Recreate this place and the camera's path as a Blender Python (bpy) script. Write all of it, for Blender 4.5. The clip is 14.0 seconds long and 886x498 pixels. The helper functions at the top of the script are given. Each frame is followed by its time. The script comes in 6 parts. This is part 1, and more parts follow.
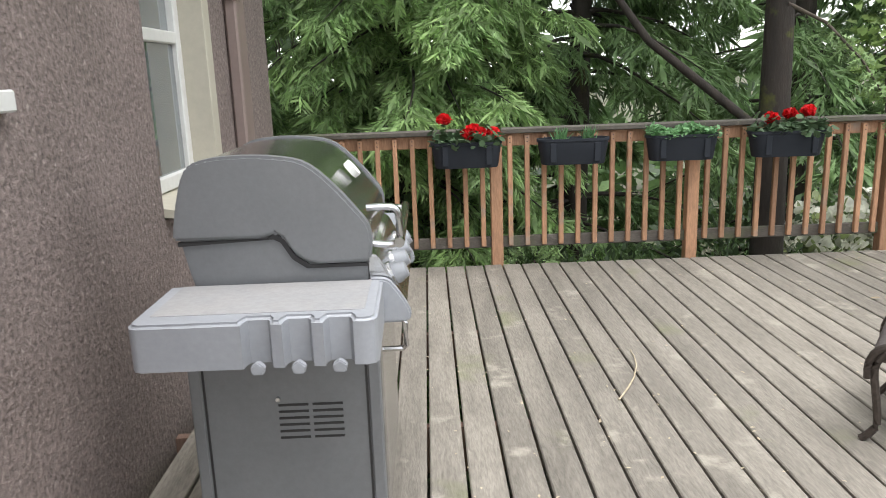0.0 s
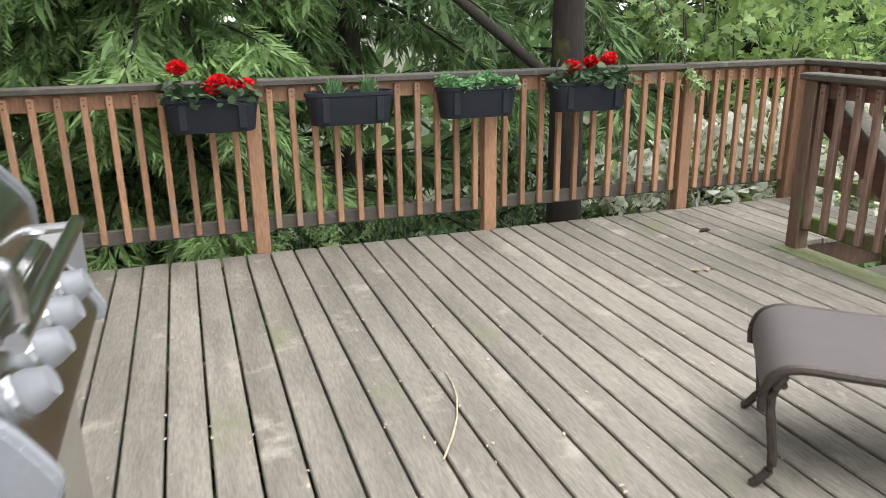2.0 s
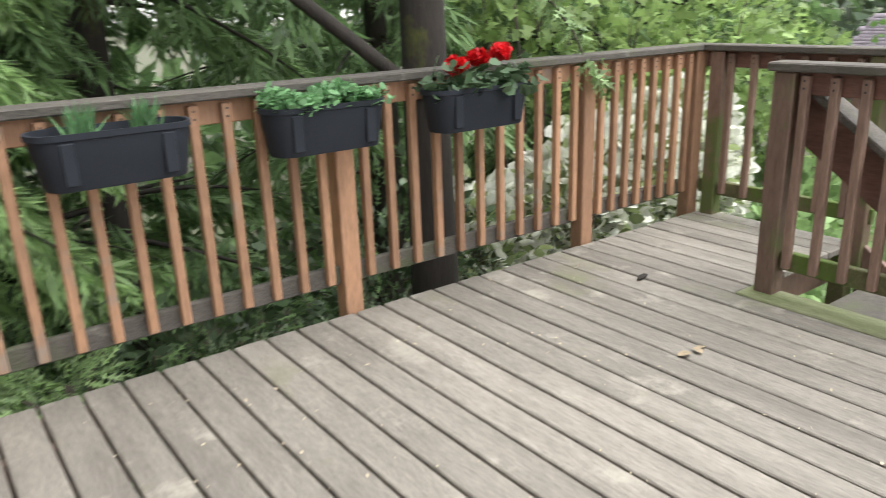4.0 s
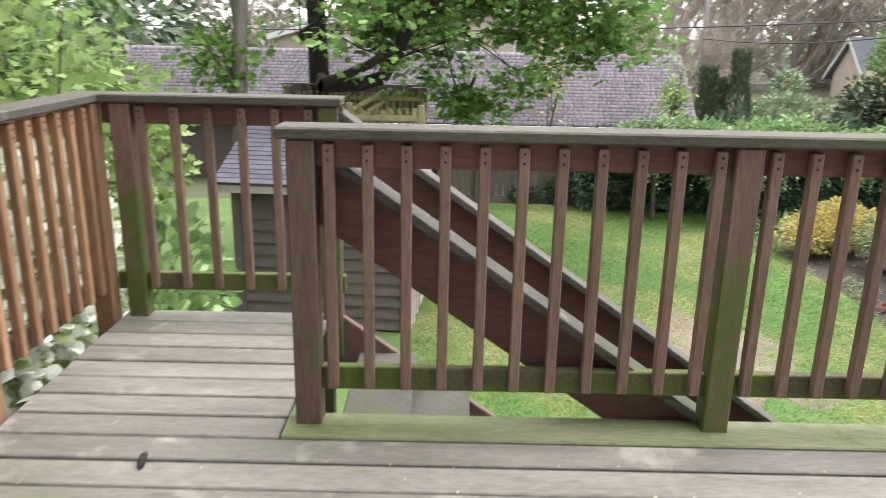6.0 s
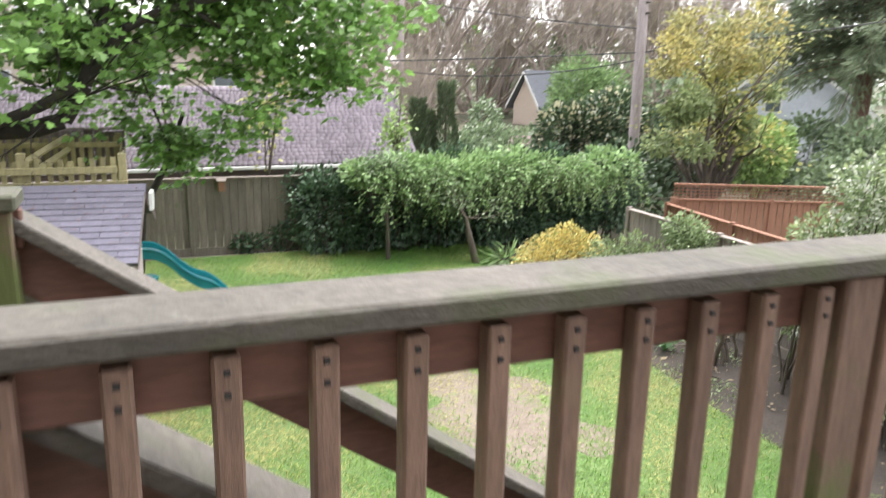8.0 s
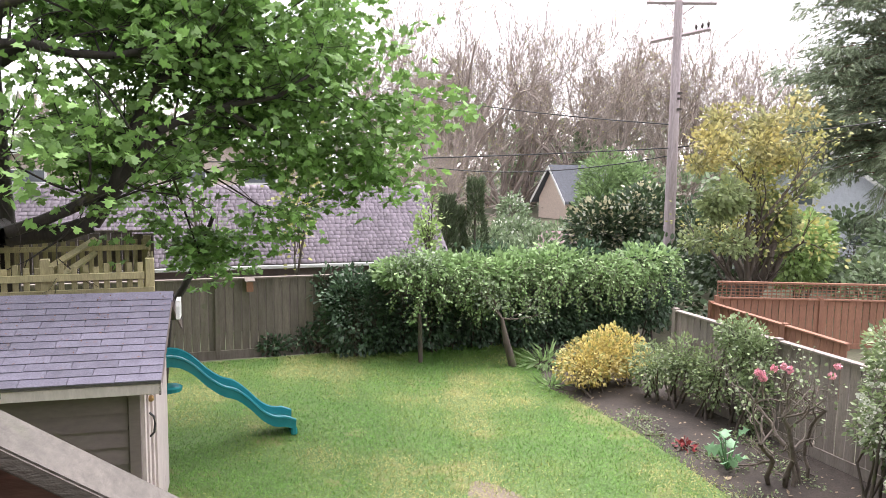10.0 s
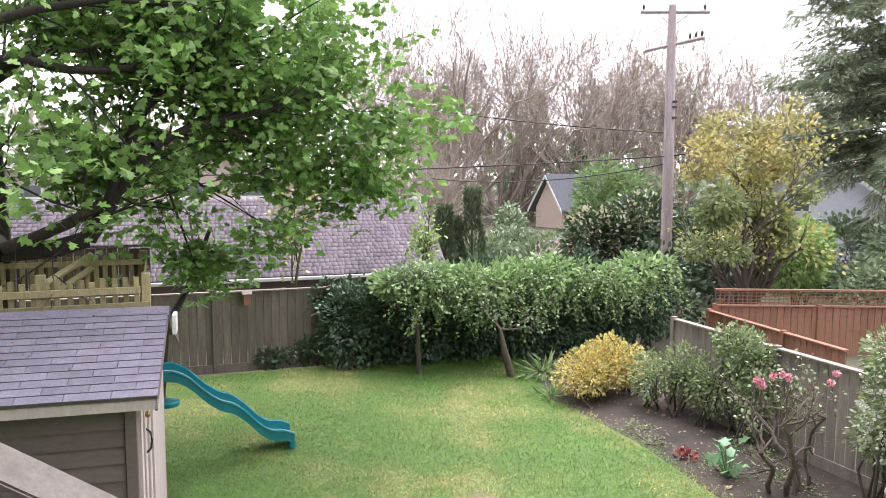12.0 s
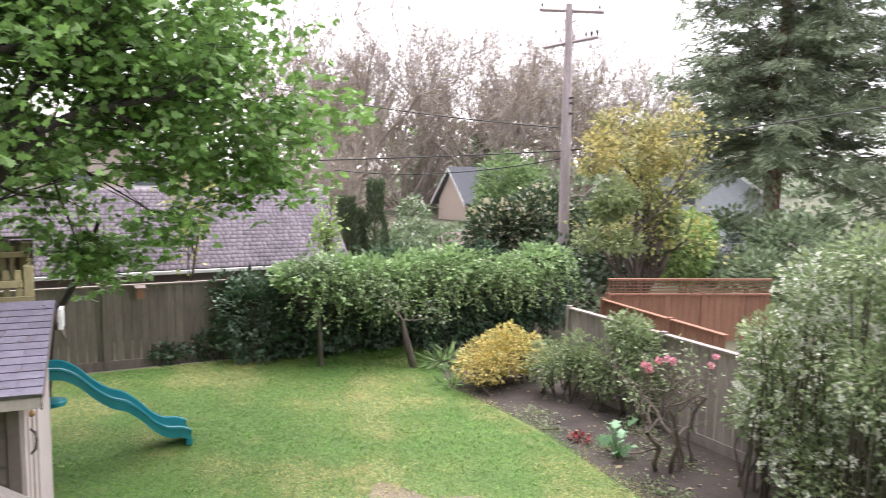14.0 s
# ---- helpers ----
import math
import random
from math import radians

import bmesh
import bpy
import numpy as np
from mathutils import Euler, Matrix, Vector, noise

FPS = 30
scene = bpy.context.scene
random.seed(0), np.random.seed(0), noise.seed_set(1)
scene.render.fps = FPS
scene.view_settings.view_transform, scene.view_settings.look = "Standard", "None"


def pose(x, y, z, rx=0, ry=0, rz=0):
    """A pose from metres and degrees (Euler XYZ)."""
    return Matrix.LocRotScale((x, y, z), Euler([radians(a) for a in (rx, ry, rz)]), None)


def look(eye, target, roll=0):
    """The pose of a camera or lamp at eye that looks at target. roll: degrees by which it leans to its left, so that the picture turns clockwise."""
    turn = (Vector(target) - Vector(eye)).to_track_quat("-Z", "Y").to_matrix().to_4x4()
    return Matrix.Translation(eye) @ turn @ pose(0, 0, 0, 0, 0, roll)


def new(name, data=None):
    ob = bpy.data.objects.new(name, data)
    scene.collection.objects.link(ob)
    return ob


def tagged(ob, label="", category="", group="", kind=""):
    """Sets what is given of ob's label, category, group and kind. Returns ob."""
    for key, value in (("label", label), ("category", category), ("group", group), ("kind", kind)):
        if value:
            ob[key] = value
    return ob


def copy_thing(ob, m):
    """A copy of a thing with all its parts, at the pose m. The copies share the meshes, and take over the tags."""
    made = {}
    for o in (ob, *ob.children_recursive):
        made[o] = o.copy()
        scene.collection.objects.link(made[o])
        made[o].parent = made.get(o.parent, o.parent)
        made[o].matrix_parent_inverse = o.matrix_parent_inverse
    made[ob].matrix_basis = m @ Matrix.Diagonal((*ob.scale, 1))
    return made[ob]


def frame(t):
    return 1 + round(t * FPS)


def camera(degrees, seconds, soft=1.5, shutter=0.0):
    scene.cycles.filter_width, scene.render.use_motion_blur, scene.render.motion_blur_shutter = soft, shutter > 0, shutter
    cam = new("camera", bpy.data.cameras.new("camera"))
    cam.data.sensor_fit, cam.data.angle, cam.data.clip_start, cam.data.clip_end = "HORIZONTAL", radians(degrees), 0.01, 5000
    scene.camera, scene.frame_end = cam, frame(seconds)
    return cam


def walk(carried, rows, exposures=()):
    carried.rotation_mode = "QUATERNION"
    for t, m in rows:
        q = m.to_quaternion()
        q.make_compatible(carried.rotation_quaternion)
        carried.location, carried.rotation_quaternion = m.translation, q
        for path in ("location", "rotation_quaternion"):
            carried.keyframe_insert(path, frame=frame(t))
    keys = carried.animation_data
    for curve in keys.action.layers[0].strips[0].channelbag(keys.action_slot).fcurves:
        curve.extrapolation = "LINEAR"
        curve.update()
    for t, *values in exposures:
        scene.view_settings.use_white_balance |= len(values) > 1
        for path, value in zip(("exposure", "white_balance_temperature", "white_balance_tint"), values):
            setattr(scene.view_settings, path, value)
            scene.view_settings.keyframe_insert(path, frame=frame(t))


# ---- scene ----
cam = camera(61.1, 14.0, soft=0.6, shutter=0.4)
PATH = [
    (0, (0.720, 1.000, 1.452), (0.749, 2.948, 0.997), -2.0),
    (0.5, (0.748, 1.099, 1.441), (0.856, 3.035, 0.949), -1.5),
    (1, (0.707, 1.372, 1.390), (1.042, 3.269, 0.854), -2.4),
    (1.5, (0.734, 1.716, 1.362), (1.280, 3.550, 0.777), -2.1),
    (2, (0.864, 2.091, 1.377), (1.472, 3.902, 0.784), -0.8),
    (2.2, (0.898, 2.245, 1.379), (1.533, 4.046, 0.785), -0.6),
    (4.3, (1.240, 4.091, 1.310), (2.554, 5.466, 0.690), -1.6),
    (4.5, (1.285, 4.260, 1.320), (2.746, 5.482, 0.711), -1.3),
    (5, (1.397, 4.627, 1.324), (3.189, 5.303, 0.748), -1.2),
    (5.5, (1.591, 4.924, 1.344), (3.491, 5.161, 0.766), -0.8),
    (6, (1.921, 5.090, 1.342), (3.839, 5.098, 0.775), 1.1),
    (6.5, (2.278, 5.223, 1.337), (4.178, 4.940, 0.780), 0.8),
    (7, (2.649, 5.271, 1.319), (4.511, 4.792, 0.770), 1.2),
    (7.5, (3.040, 5.270, 1.322), (4.881, 4.691, 0.799), 1.6),
    (8, (3.372, 5.302, 1.334), (5.171, 4.567, 0.861), 1.4),
    (8.5, (3.698, 5.337, 1.352), (5.511, 4.534, 1.089), 1.2),
    (11, (4.035, 5.285, 1.410), (5.911, 4.631, 1.162), 0.9),
    (11.5, (4.034, 5.285, 1.410), (5.909, 4.621, 1.181), 0.3),
    (12, (4.019, 5.285, 1.410), (5.885, 4.588, 1.202), 0.3),
    (12.5, (4.039, 5.285, 1.410), (5.888, 4.544, 1.208), 0.4),
    (13, (4.037, 5.285, 1.410), (5.877, 4.522, 1.202), 0.5),
    (13.5, (4.037, 5.285, 1.410), (5.870, 4.506, 1.193), 0.6),
    (14, (3.933, 5.285, 1.410), (5.693, 4.355, 1.184), 1.0),
]
walk(cam, [(t, look(eye, target, roll)) for t, eye, target, roll in PATH],
     exposures=[(0, 1.68, 6500, 10), (2.0, 1.73, 6500, 10), (4.5, 1.93, 6500, 10), (5.5, 1.92, 6500, 10), (7.0, 2.12, 6500, 12), (8.0, 2.22, 6500, 12), (8.6, 2.22, 6500, 14), (10.8, 2.06, 6450, 20), (14.0, 2.04, 6450, 20)])

# ---- light ----
world = bpy.data.worlds.new("overcast")
scene.world = world
world.use_nodes = True
wn, wl = world.node_tree.nodes, world.node_tree.links
sky = wn.new("ShaderNodeTexSky")
sky.sky_type = "NISHITA"
sky.sun_disc = False
sky.sun_elevation, sky.sun_rotation = radians(74), radians(140)
sky.air_density, sky.dust_density, sky.ozone_density = 1.0, 0.6, 1.0
pale = wn.new("ShaderNodeHueSaturation")
pale.inputs["Saturation"].default_value = 0.15
wl.new(sky.outputs[0], pale.inputs["Color"])
wl.new(pale.outputs[0], wn["Background"].inputs["Color"])
wn["Background"].inputs["Strength"].default_value = 0.14
sun = new("sun", bpy.data.lights.new("sun", "SUN"))
sun.data.energy, sun.data.angle, sun.data.color = 1.5, radians(60), (1.0, 0.98, 0.95)
sun.matrix_world = look((0, 0, 30), (-5.5, 6.6, 0))

G = -2.5      # level of the lawn


# ---- materials ----
def mat(name, a, b, rough=0.8, scale=6.0, stretch=(1, 1, 1), bump=0.3, fine=40.0, vary=0.25, metal=0.0, spots=None, island=False,
        coat=0.0, through_light=0.0, moss=None, grainy=0.28):
    """Two colours mixed by coarse noise, broken by fine grain; each piece differs a little in tone.
    spots: (colour, scale, threshold) for stains; moss: (colour, scale, threshold) for moss; the stucco paints relief
    shading with both."""
    m = bpy.data.materials.new(name)
    m.use_nodes = True
    nt = m.node_tree
    n, l = nt.nodes, nt.links
    bsdf = n["Principled BSDF"]
    coord = n.new("ShaderNodeTexCoord")
    info = n.new("ShaderNodeObjectInfo")
    shift = n.new("ShaderNodeVectorMath")
    shift.operation = "MULTIPLY_ADD"
    shift.inputs[1].default_value = (37.0, 53.0, 71.0)
    comb = n.new("ShaderNodeCombineXYZ")
    for k in range(3):
        l.new(info.outputs["Random"], comb.inputs[k])
    l.new(comb.outputs[0], shift.inputs[0])
    l.new(coord.outputs["Object"], shift.inputs[2])
    mp = n.new("ShaderNodeMapping")
    mp.inputs["Scale"].default_value = stretch
    l.new(shift.outputs[0], mp.inputs["Vector"])

    def tex(s, detail, vec):
        t = n.new("ShaderNodeTexNoise")
        t.inputs["Scale"].default_value = s
        t.inputs["Detail"].default_value = detail
        t.inputs["Roughness"].default_value = 0.65
        l.new(vec, t.inputs["Vector"])
        return t.outputs["Fac"]

    def mix(fac, x, y, blend="MIX"):
        k = n.new("ShaderNodeMix")
        k.data_type, k.blend_type = "RGBA", blend
        for sock, v in ((k.inputs["Factor"], fac), (k.inputs[6], x), (k.inputs[7], y)):
            if isinstance(v, (int, float)):
                sock.default_value = v
            elif isinstance(v, tuple):
                sock.default_value = (*v, 1)
            else:
                l.new(v, sock)
        return k.outputs[2]

    def ramp(v, lo, hi):
        r = n.new("ShaderNodeMapRange")
        l.new(v, r.inputs[0])
        r.inputs[1].default_value, r.inputs[2].default_value = lo, hi
        return r.outputs[0]

    coarse, grain = tex(scale, 4, mp.outputs[0]), tex(fine, 3, mp.outputs[0])
    col = mix(ramp(coarse, 0.32, 0.68), a, b)
    g2 = mix(ramp(grain, 0.25, 0.75), (1 - grainy,) * 3, (1 + grainy,) * 3)
    col = mix(1.0, col, g2, "MULTIPLY")
    src = info.outputs["Random"]
    if island:
        src = n.new("ShaderNodeNewGeometry").outputs["Random Per Island"]
    v = n.new("ShaderNodeMapRange")
    l.new(src, v.inputs[0])
    v.inputs[3].default_value, v.inputs[4].default_value = 1 - vary, 1 + vary
    vc = n.new("ShaderNodeCombineXYZ")
    for k in range(3):
        l.new(v.outputs[0], vc.inputs[k])
    col = mix(1.0, col, vc.outputs[0], "MULTIPLY")
    for st in (spots, moss):
        if st:
            f = ramp(tex(st[1], 5, shift.outputs[0]), st[2], st[2] + 0.12)
            col = mix(f, col, st[0])
    l.new(col, bsdf.inputs["Base Color"])
    bsdf.inputs["Roughness"].default_value = rough
    bsdf.inputs["Metallic"].default_value = metal
    bsdf.inputs["Coat Weight"].default_value = coat
    if through_light:
        tr = n.new("ShaderNodeBsdfTranslucent")
        l.new(col, tr.inputs["Color"])
        ms = n.new("ShaderNodeMixShader")
        ms.inputs[0].default_value = through_light
        l.new(bsdf.outputs[0], ms.inputs[1])
        l.new(tr.outputs[0], ms.inputs[2])
        l.new(ms.outputs[0], n["Material Output"].inputs[0])
    if bump:
        bp = n.new("ShaderNodeBump")
        bp.inputs["Strength"].default_value = bump
        bp.inputs["Distance"].default_value = 0.01
        l.new(grain, bp.inputs["Height"])
        l.new(bp.outputs[0], bsdf.inputs["Normal"])
    return m


M = {}
M["deck"] = mat("weathered_deck", (0.262, 0.239, 0.205), (0.156, 0.141, 0.121), 0.66, 2.2, (3.0, 0.5, 1), 0.5, 34, 0.17,
                spots=((0.34, 0.315, 0.265), 3.4, 0.585), moss=((0.16, 0.165, 0.095), 0.9, 0.60))
M["deck_moss"] = mat("mossy_deck", (0.22, 0.22, 0.14), (0.15, 0.17, 0.08), 0.85, 3.0, (3.0, 0.5, 1), 0.35, 34, 0.1, moss=((0.09, 0.13, 0.03), 2.0, 0.52))
M["cedar"] = mat("cedar_rail", (0.44, 0.245, 0.14), (0.33, 0.185, 0.11), 0.7, 3.0, (3, 3, 0.5), 0.25, 30, 0.2, spots=((0.30, 0.24, 0.19), 3.0, 0.60))
M["cedar_dark"] = mat("stained_rail", (0.245, 0.156, 0.117), (0.168, 0.105, 0.079), 0.6, 3.0, (3, 3, 0.5), 0.25, 30, 0.15, spots=((0.22, 0.15, 0.10), 3.0, 0.62))
M["post_mossy"] = mat("mossy_stained_post", (0.215, 0.136, 0.102), (0.145, 0.092, 0.067), 0.65, 3.0, (3, 3, 0.5), 0.25, 30, 0.15, moss=((0.105, 0.13, 0.04), 2.2, 0.475))
M["red_rail"] = mat("red_brown_board", (0.190, 0.092, 0.068), (0.132, 0.068, 0.052), 0.6, 3.0, (3, 0.5, 3), 0.2, 30, 0.1)
M["cap"] = mat("grey_cap", (0.120, 0.106, 0.091), (0.080, 0.072, 0.061), 0.8, 3.0, (1, 1, 3), 0.4, 34, 0.1, spots=((0.27, 0.25, 0.22), 6.0, 0.62), moss=((0.085, 0.095, 0.05), 2.0, 0.52))
M["moss"] = mat("mossy_rail", (0.16, 0.16, 0.07), (0.10, 0.085, 0.05), 0.85, 6.0, (1, 1, 1), 0.5, 50, 0.15, moss=((0.10, 0.155, 0.03), 3.0, 0.45))
M["fence"] = mat("grey_fence", (0.225, 0.188, 0.162), (0.145, 0.120, 0.102), 0.85, 3.0, (4, 4, 0.5), 0.3, 24, 0.2, moss=((0.14, 0.155, 0.095), 1.2, 0.62))
M["fence_pale"] = mat("tan_grey_fence", (0.305, 0.262, 0.235), (0.215, 0.182, 0.162), 0.85, 3.0, (4, 4, 0.5), 0.3, 24, 0.2, moss=((0.16, 0.17, 0.11), 1.2, 0.64))
M["earth"] = mat("bare_earth", (0.23, 0.185, 0.15), (0.17, 0.135, 0.105), 0.95, 2.0, (1, 1, 1), 0.8, 30, 0.0, spots=((0.30, 0.26, 0.22), 6, 0.64), moss=((0.13, 0.20, 0.05), 2.2, 0.56))
M["fence_yellow"] = mat("mossy_fort_wood", (0.42, 0.36, 0.20), (0.30, 0.27, 0.14), 0.85, 3.0, (3, 3, 0.6), 0.3, 24, 0.2)
M["fence_red"] = mat("red_fence", (0.30, 0.15, 0.095), (0.24, 0.115, 0.075), 0.8, 3.0, (4, 4, 0.5), 0.2, 24, 0.12)
# pale and dark specks paint lit grains and shaded pits into the stucco
M["stucco"] = mat("mauve_stucco", (0.215, 0.172, 0.158), (0.165, 0.132, 0.120), 0.95, 2.0, (1, 1, 1), 1.0, 46, 0.0, spots=((0.35, 0.295, 0.27), 44.0, 0.58), moss=((0.085, 0.066, 0.060), 52, 0.58), grainy=0.55)
M["white"] = mat("white_paint", (0.702, 0.702, 0.684), (0.63, 0.63, 0.603), 0.45, 2.0, (1, 1, 1), 0.03, 30, 0.03, grainy=0.05)
M["door_white"] = mat("pinkish_white_paint", (0.60, 0.515, 0.50), (0.50, 0.42, 0.41), 0.6, 5.0, (2, 2, 0.6), 0.1, 30, 0.06, spots=((0.30, 0.24, 0.22), 7.0, 0.64), grainy=0.1)
M["brass"] = mat("tarnished_brass", (0.38, 0.24, 0.10), (0.26, 0.16, 0.08), 0.35, 8.0, (1, 1, 1), 0.1, 60, 0.0, metal=0.8)
M["cream"] = mat("cream_paint", (0.49, 0.462, 0.381), (0.435, 0.408, 0.333), 0.55, 2.0, (1, 1, 1), 0.05, 30, 0.03, grainy=0.05)
M["mauve"] = mat("mauve_pipe", (0.24, 0.184, 0.168), (0.208, 0.16, 0.144), 0.5, 2.0, (1, 1, 1), 0.05, 30, 0.03, grainy=0.05)
M["grill"] = mat("silver_paint", (0.205, 0.212, 0.222), (0.18, 0.187, 0.196), 0.42, 3.0, (1, 1, 1), 0.05, 60, 0.02, metal=0.3, grainy=0.05)
M["grill_shelf"] = mat("worn_silver_shelf", (0.33, 0.345, 0.375), (0.28, 0.292, 0.315), 0.42, 4.0, (1, 1, 1), 0.05, 60, 0.02, metal=0.1, grainy=0.05)
M["shelf_top"] = mat("chalky_shelf_top", (0.31, 0.30, 0.295), (0.27, 0.275, 0.285), 0.45, 4.0, (1, 1, 1), 0.1, 60, 0.02, spots=((0.38, 0.365, 0.345), 5.0, 0.62), grainy=0.1)
M["steel"] = mat("stainless", (0.62, 0.62, 0.62), (0.50, 0.50, 0.50), 0.22, 5.0, (1, 1, 6), 0.03, 60, 0.0, metal=1.0, grainy=0.05)
M["black"] = mat("black_enamel", (0.02, 0.02, 0.022), (0.03, 0.03, 0.03), 0.5, 5.0, (1, 1, 1), 0.05, 60, 0.0, grainy=0.05)
M["glass"] = mat("window_glass", (0.10, 0.12, 0.13), (0.14, 0.16, 0.17), 0.06, 1.0, (1, 1, 1), 0.0, 5, 0.0, coat=1.0, grainy=0.05)
M["planter"] = mat("black_planter", (0.010, 0.014, 0.021), (0.014, 0.018, 0.026), 0.8, 4.0, (1, 1, 1), 0.1, 60, 0.03, grainy=0.05)
M["soil"] = mat("dark_soil", (0.036, 0.029, 0.025), (0.07, 0.056, 0.046), 0.95, 1.5, (1, 1, 1), 0.9, 30, 0.0, spots=((0.11, 0.09, 0.072), 3, 0.64))
M["sling"] = mat("brown_mesh_sling", (0.115, 0.098, 0.098), (0.095, 0.082, 0.083), 0.6, 3.0, (1, 1, 1), 0.4, 260, 0.03)
M["iron"] = mat("dark_metal_frame", (0.055, 0.045, 0.04), (0.08, 0.065, 0.055), 0.45, 6.0, (1, 1, 1), 0.1, 60, 0.03, metal=0.5)
M["shed"] = mat("taupe_siding", (0.195, 0.148, 0.146), (0.172, 0.130, 0.128), 0.7, 2.0, (1, 0.3, 1), 0.08, 30, 0.05, grainy=0.12)
M["shingle"] = mat("grey_shingle", (0.148, 0.138, 0.178), (0.112, 0.105, 0.138), 0.9, 5.0, (1, 1, 1), 0.5, 60, 0.15, spots=((0.18, 0.11, 0.095), 5, 0.66))
M["shake"] = mat("cedar_shake", (0.335, 0.285, 0.325), (0.25, 0.215, 0.245), 0.9, 1.5, (1, 1, 1), 0.2, 14, 0.13, island=True, grainy=0.12)
M["shake_dark"] = mat("roof_deck_board", (0.12, 0.10, 0.10), (0.09, 0.08, 0.08), 0.9)
M["teal"] = mat("teal_plastic", (0.012, 0.20, 0.235), (0.02, 0.24, 0.27), 0.24, 4.0, (1, 1, 1), 0.05, 30, 0.0, grainy=0.05)
M["lawn"] = mat("lawn_grass", (0.125, 0.190, 0.060), (0.085, 0.150, 0.044), 0.95, 1.2, (1, 1, 1), 0.6, 45, 0.0, spots=((0.25, 0.225, 0.10), 0.9, 0.57), grainy=0.45)
M["blade"] = mat("grass_blade", (0.200, 0.310, 0.066), (0.150, 0.255, 0.050), 0.6, 1.0, (1, 1, 1), 0.0, 9, 0.25, island=True, through_light=0.3)
M["blade_lush"] = mat("lush_grass_blade", (0.155, 0.310, 0.058), (0.115, 0.250, 0.045), 0.6, 1.0, (1, 1, 1), 0.0, 9, 0.25, island=True, through_light=0.3)
M["blade_dry"] = mat("dry_grass_blade", (0.46, 0.42, 0.17), (0.34, 0.36, 0.13), 0.7, 1.0, (1, 1, 1), 0.0, 9, 0.25, island=True, through_light=0.3)
M["ground"] = mat("ground_cover", (0.07, 0.09, 0.04), (0.10, 0.085, 0.06), 0.95, 0.8, (1, 1, 1), 0.6, 20, 0.0)
M["bark"] = mat("grey_bark", (0.13, 0.105, 0.085), (0.075, 0.06, 0.05), 0.95, 4.0, (3, 3, 0.6), 0.8, 16, 0.1, moss=((0.10, 0.12, 0.05), 2.0, 0.6))
M["bark_pale"] = mat("pale_bark", (0.30, 0.26, 0.22), (0.20, 0.17, 0.15), 0.95, 4.0, (3, 3, 0.6), 0.6, 16, 0.1)
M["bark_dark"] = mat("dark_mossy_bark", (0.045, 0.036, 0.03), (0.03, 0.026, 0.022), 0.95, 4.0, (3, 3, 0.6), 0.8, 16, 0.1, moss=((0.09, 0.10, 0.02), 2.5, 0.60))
M["pole"] = mat("weathered_pole", (0.40, 0.34, 0.345), (0.30, 0.25, 0.255), 0.9, 3.0, (3, 3, 0.3), 0.4, 16, 0.05)
M["wire"] = mat("black_wire", (0.03, 0.03, 0.03), (0.04, 0.04, 0.04), 0.6)


def leafmat(name, a, b, vary=0.35, glow=0.45, rough=0.55):
    def soften(c):
        return tuple(0.70 * v + 0.30 * sum(c) / 3 for v in c) if c[1] > c[0] else c
    return mat(name, soften(a), soften(b), rough, 1.2, (1, 1, 1), 0.0, 8, vary, island=True, through_light=glow)


M["maple_leaf"] = leafmat("maple_leaves", (0.215, 0.44, 0.045), (0.135, 0.31, 0.03), 0.45, 0.40)
M["cedar_leaf"] = leafmat("cedar_sprays", (0.20, 0.36, 0.085), (0.115, 0.235, 0.06), 0.45, 0.4)
M["cedar_bright"] = leafmat("bright_cedar_sprays", (0.34, 0.56, 0.13), (0.20, 0.37, 0.09), 0.45, 0.45)
# ivy green, darkened further for the shade below the overhanging vines
M["ivy_leaf"] = leafmat("shaded_ivy_leaves", (0.085, 0.175, 0.075), (0.045, 0.105, 0.045), 0.5, 0.15, 0.45)
M["ivy_top"] = leafmat("young_vine_leaves", (0.290, 0.470, 0.130), (0.200, 0.360, 0.090), 0.4, 0.3)
M["yellow_leaf"] = leafmat("golden_leaves", (0.68, 0.57, 0.22), (0.52, 0.42, 0.14), 0.35, 0.3)
M["shrub_leaf"] = leafmat("shrub_leaves", (0.24, 0.34, 0.15), (0.145, 0.23, 0.09), 0.45, 0.3, 0.4)
M["dark_leaf"] = leafmat("dark_evergreen_leaves", (0.0754, 0.142, 0.0471), (0.0565, 0.104, 0.0377), 0.45, 0.15, 0.4)
M["lime_leaf"] = leafmat("lime_spring_leaves", (0.348, 0.522, 0.102), (0.246, 0.406, 0.0725), 0.35, 0.4)
M["gold_green"] = leafmat("yellow_green_leaves", (0.493, 0.478, 0.131), (0.348, 0.362, 0.102), 0.35, 0.35)
M["pine_leaf"] = leafmat("pine_needles", (0.25, 0.32, 0.155), (0.175, 0.235, 0.12), 0.4, 0.3)
M["white_flower"] = leafmat("white_blossom", (0.80, 0.80, 0.72), (0.72, 0.74, 0.62), 0.1, 0.3)
M["cream_flower"] = leafmat("cream_blossom", (0.62, 0.58, 0.40), (0.48, 0.46, 0.30), 0.2, 0.3)
M["red_flower"] = leafmat("red_blossom", (0.75, 0.01, 0.015), (0.60, 0.006, 0.012), 0.2, 0.2)
M["red_leaf"] = leafmat("red_brown_leaves", (0.30, 0.05, 0.05), (0.20, 0.04, 0.04), 0.3, 0.2)
M["rose_cane"] = mat("grey_rose_cane", (0.20, 0.165, 0.14), (0.13, 0.105, 0.085), 0.9, 4.0, (1, 1, 1), 0.5, 20, 0.1)
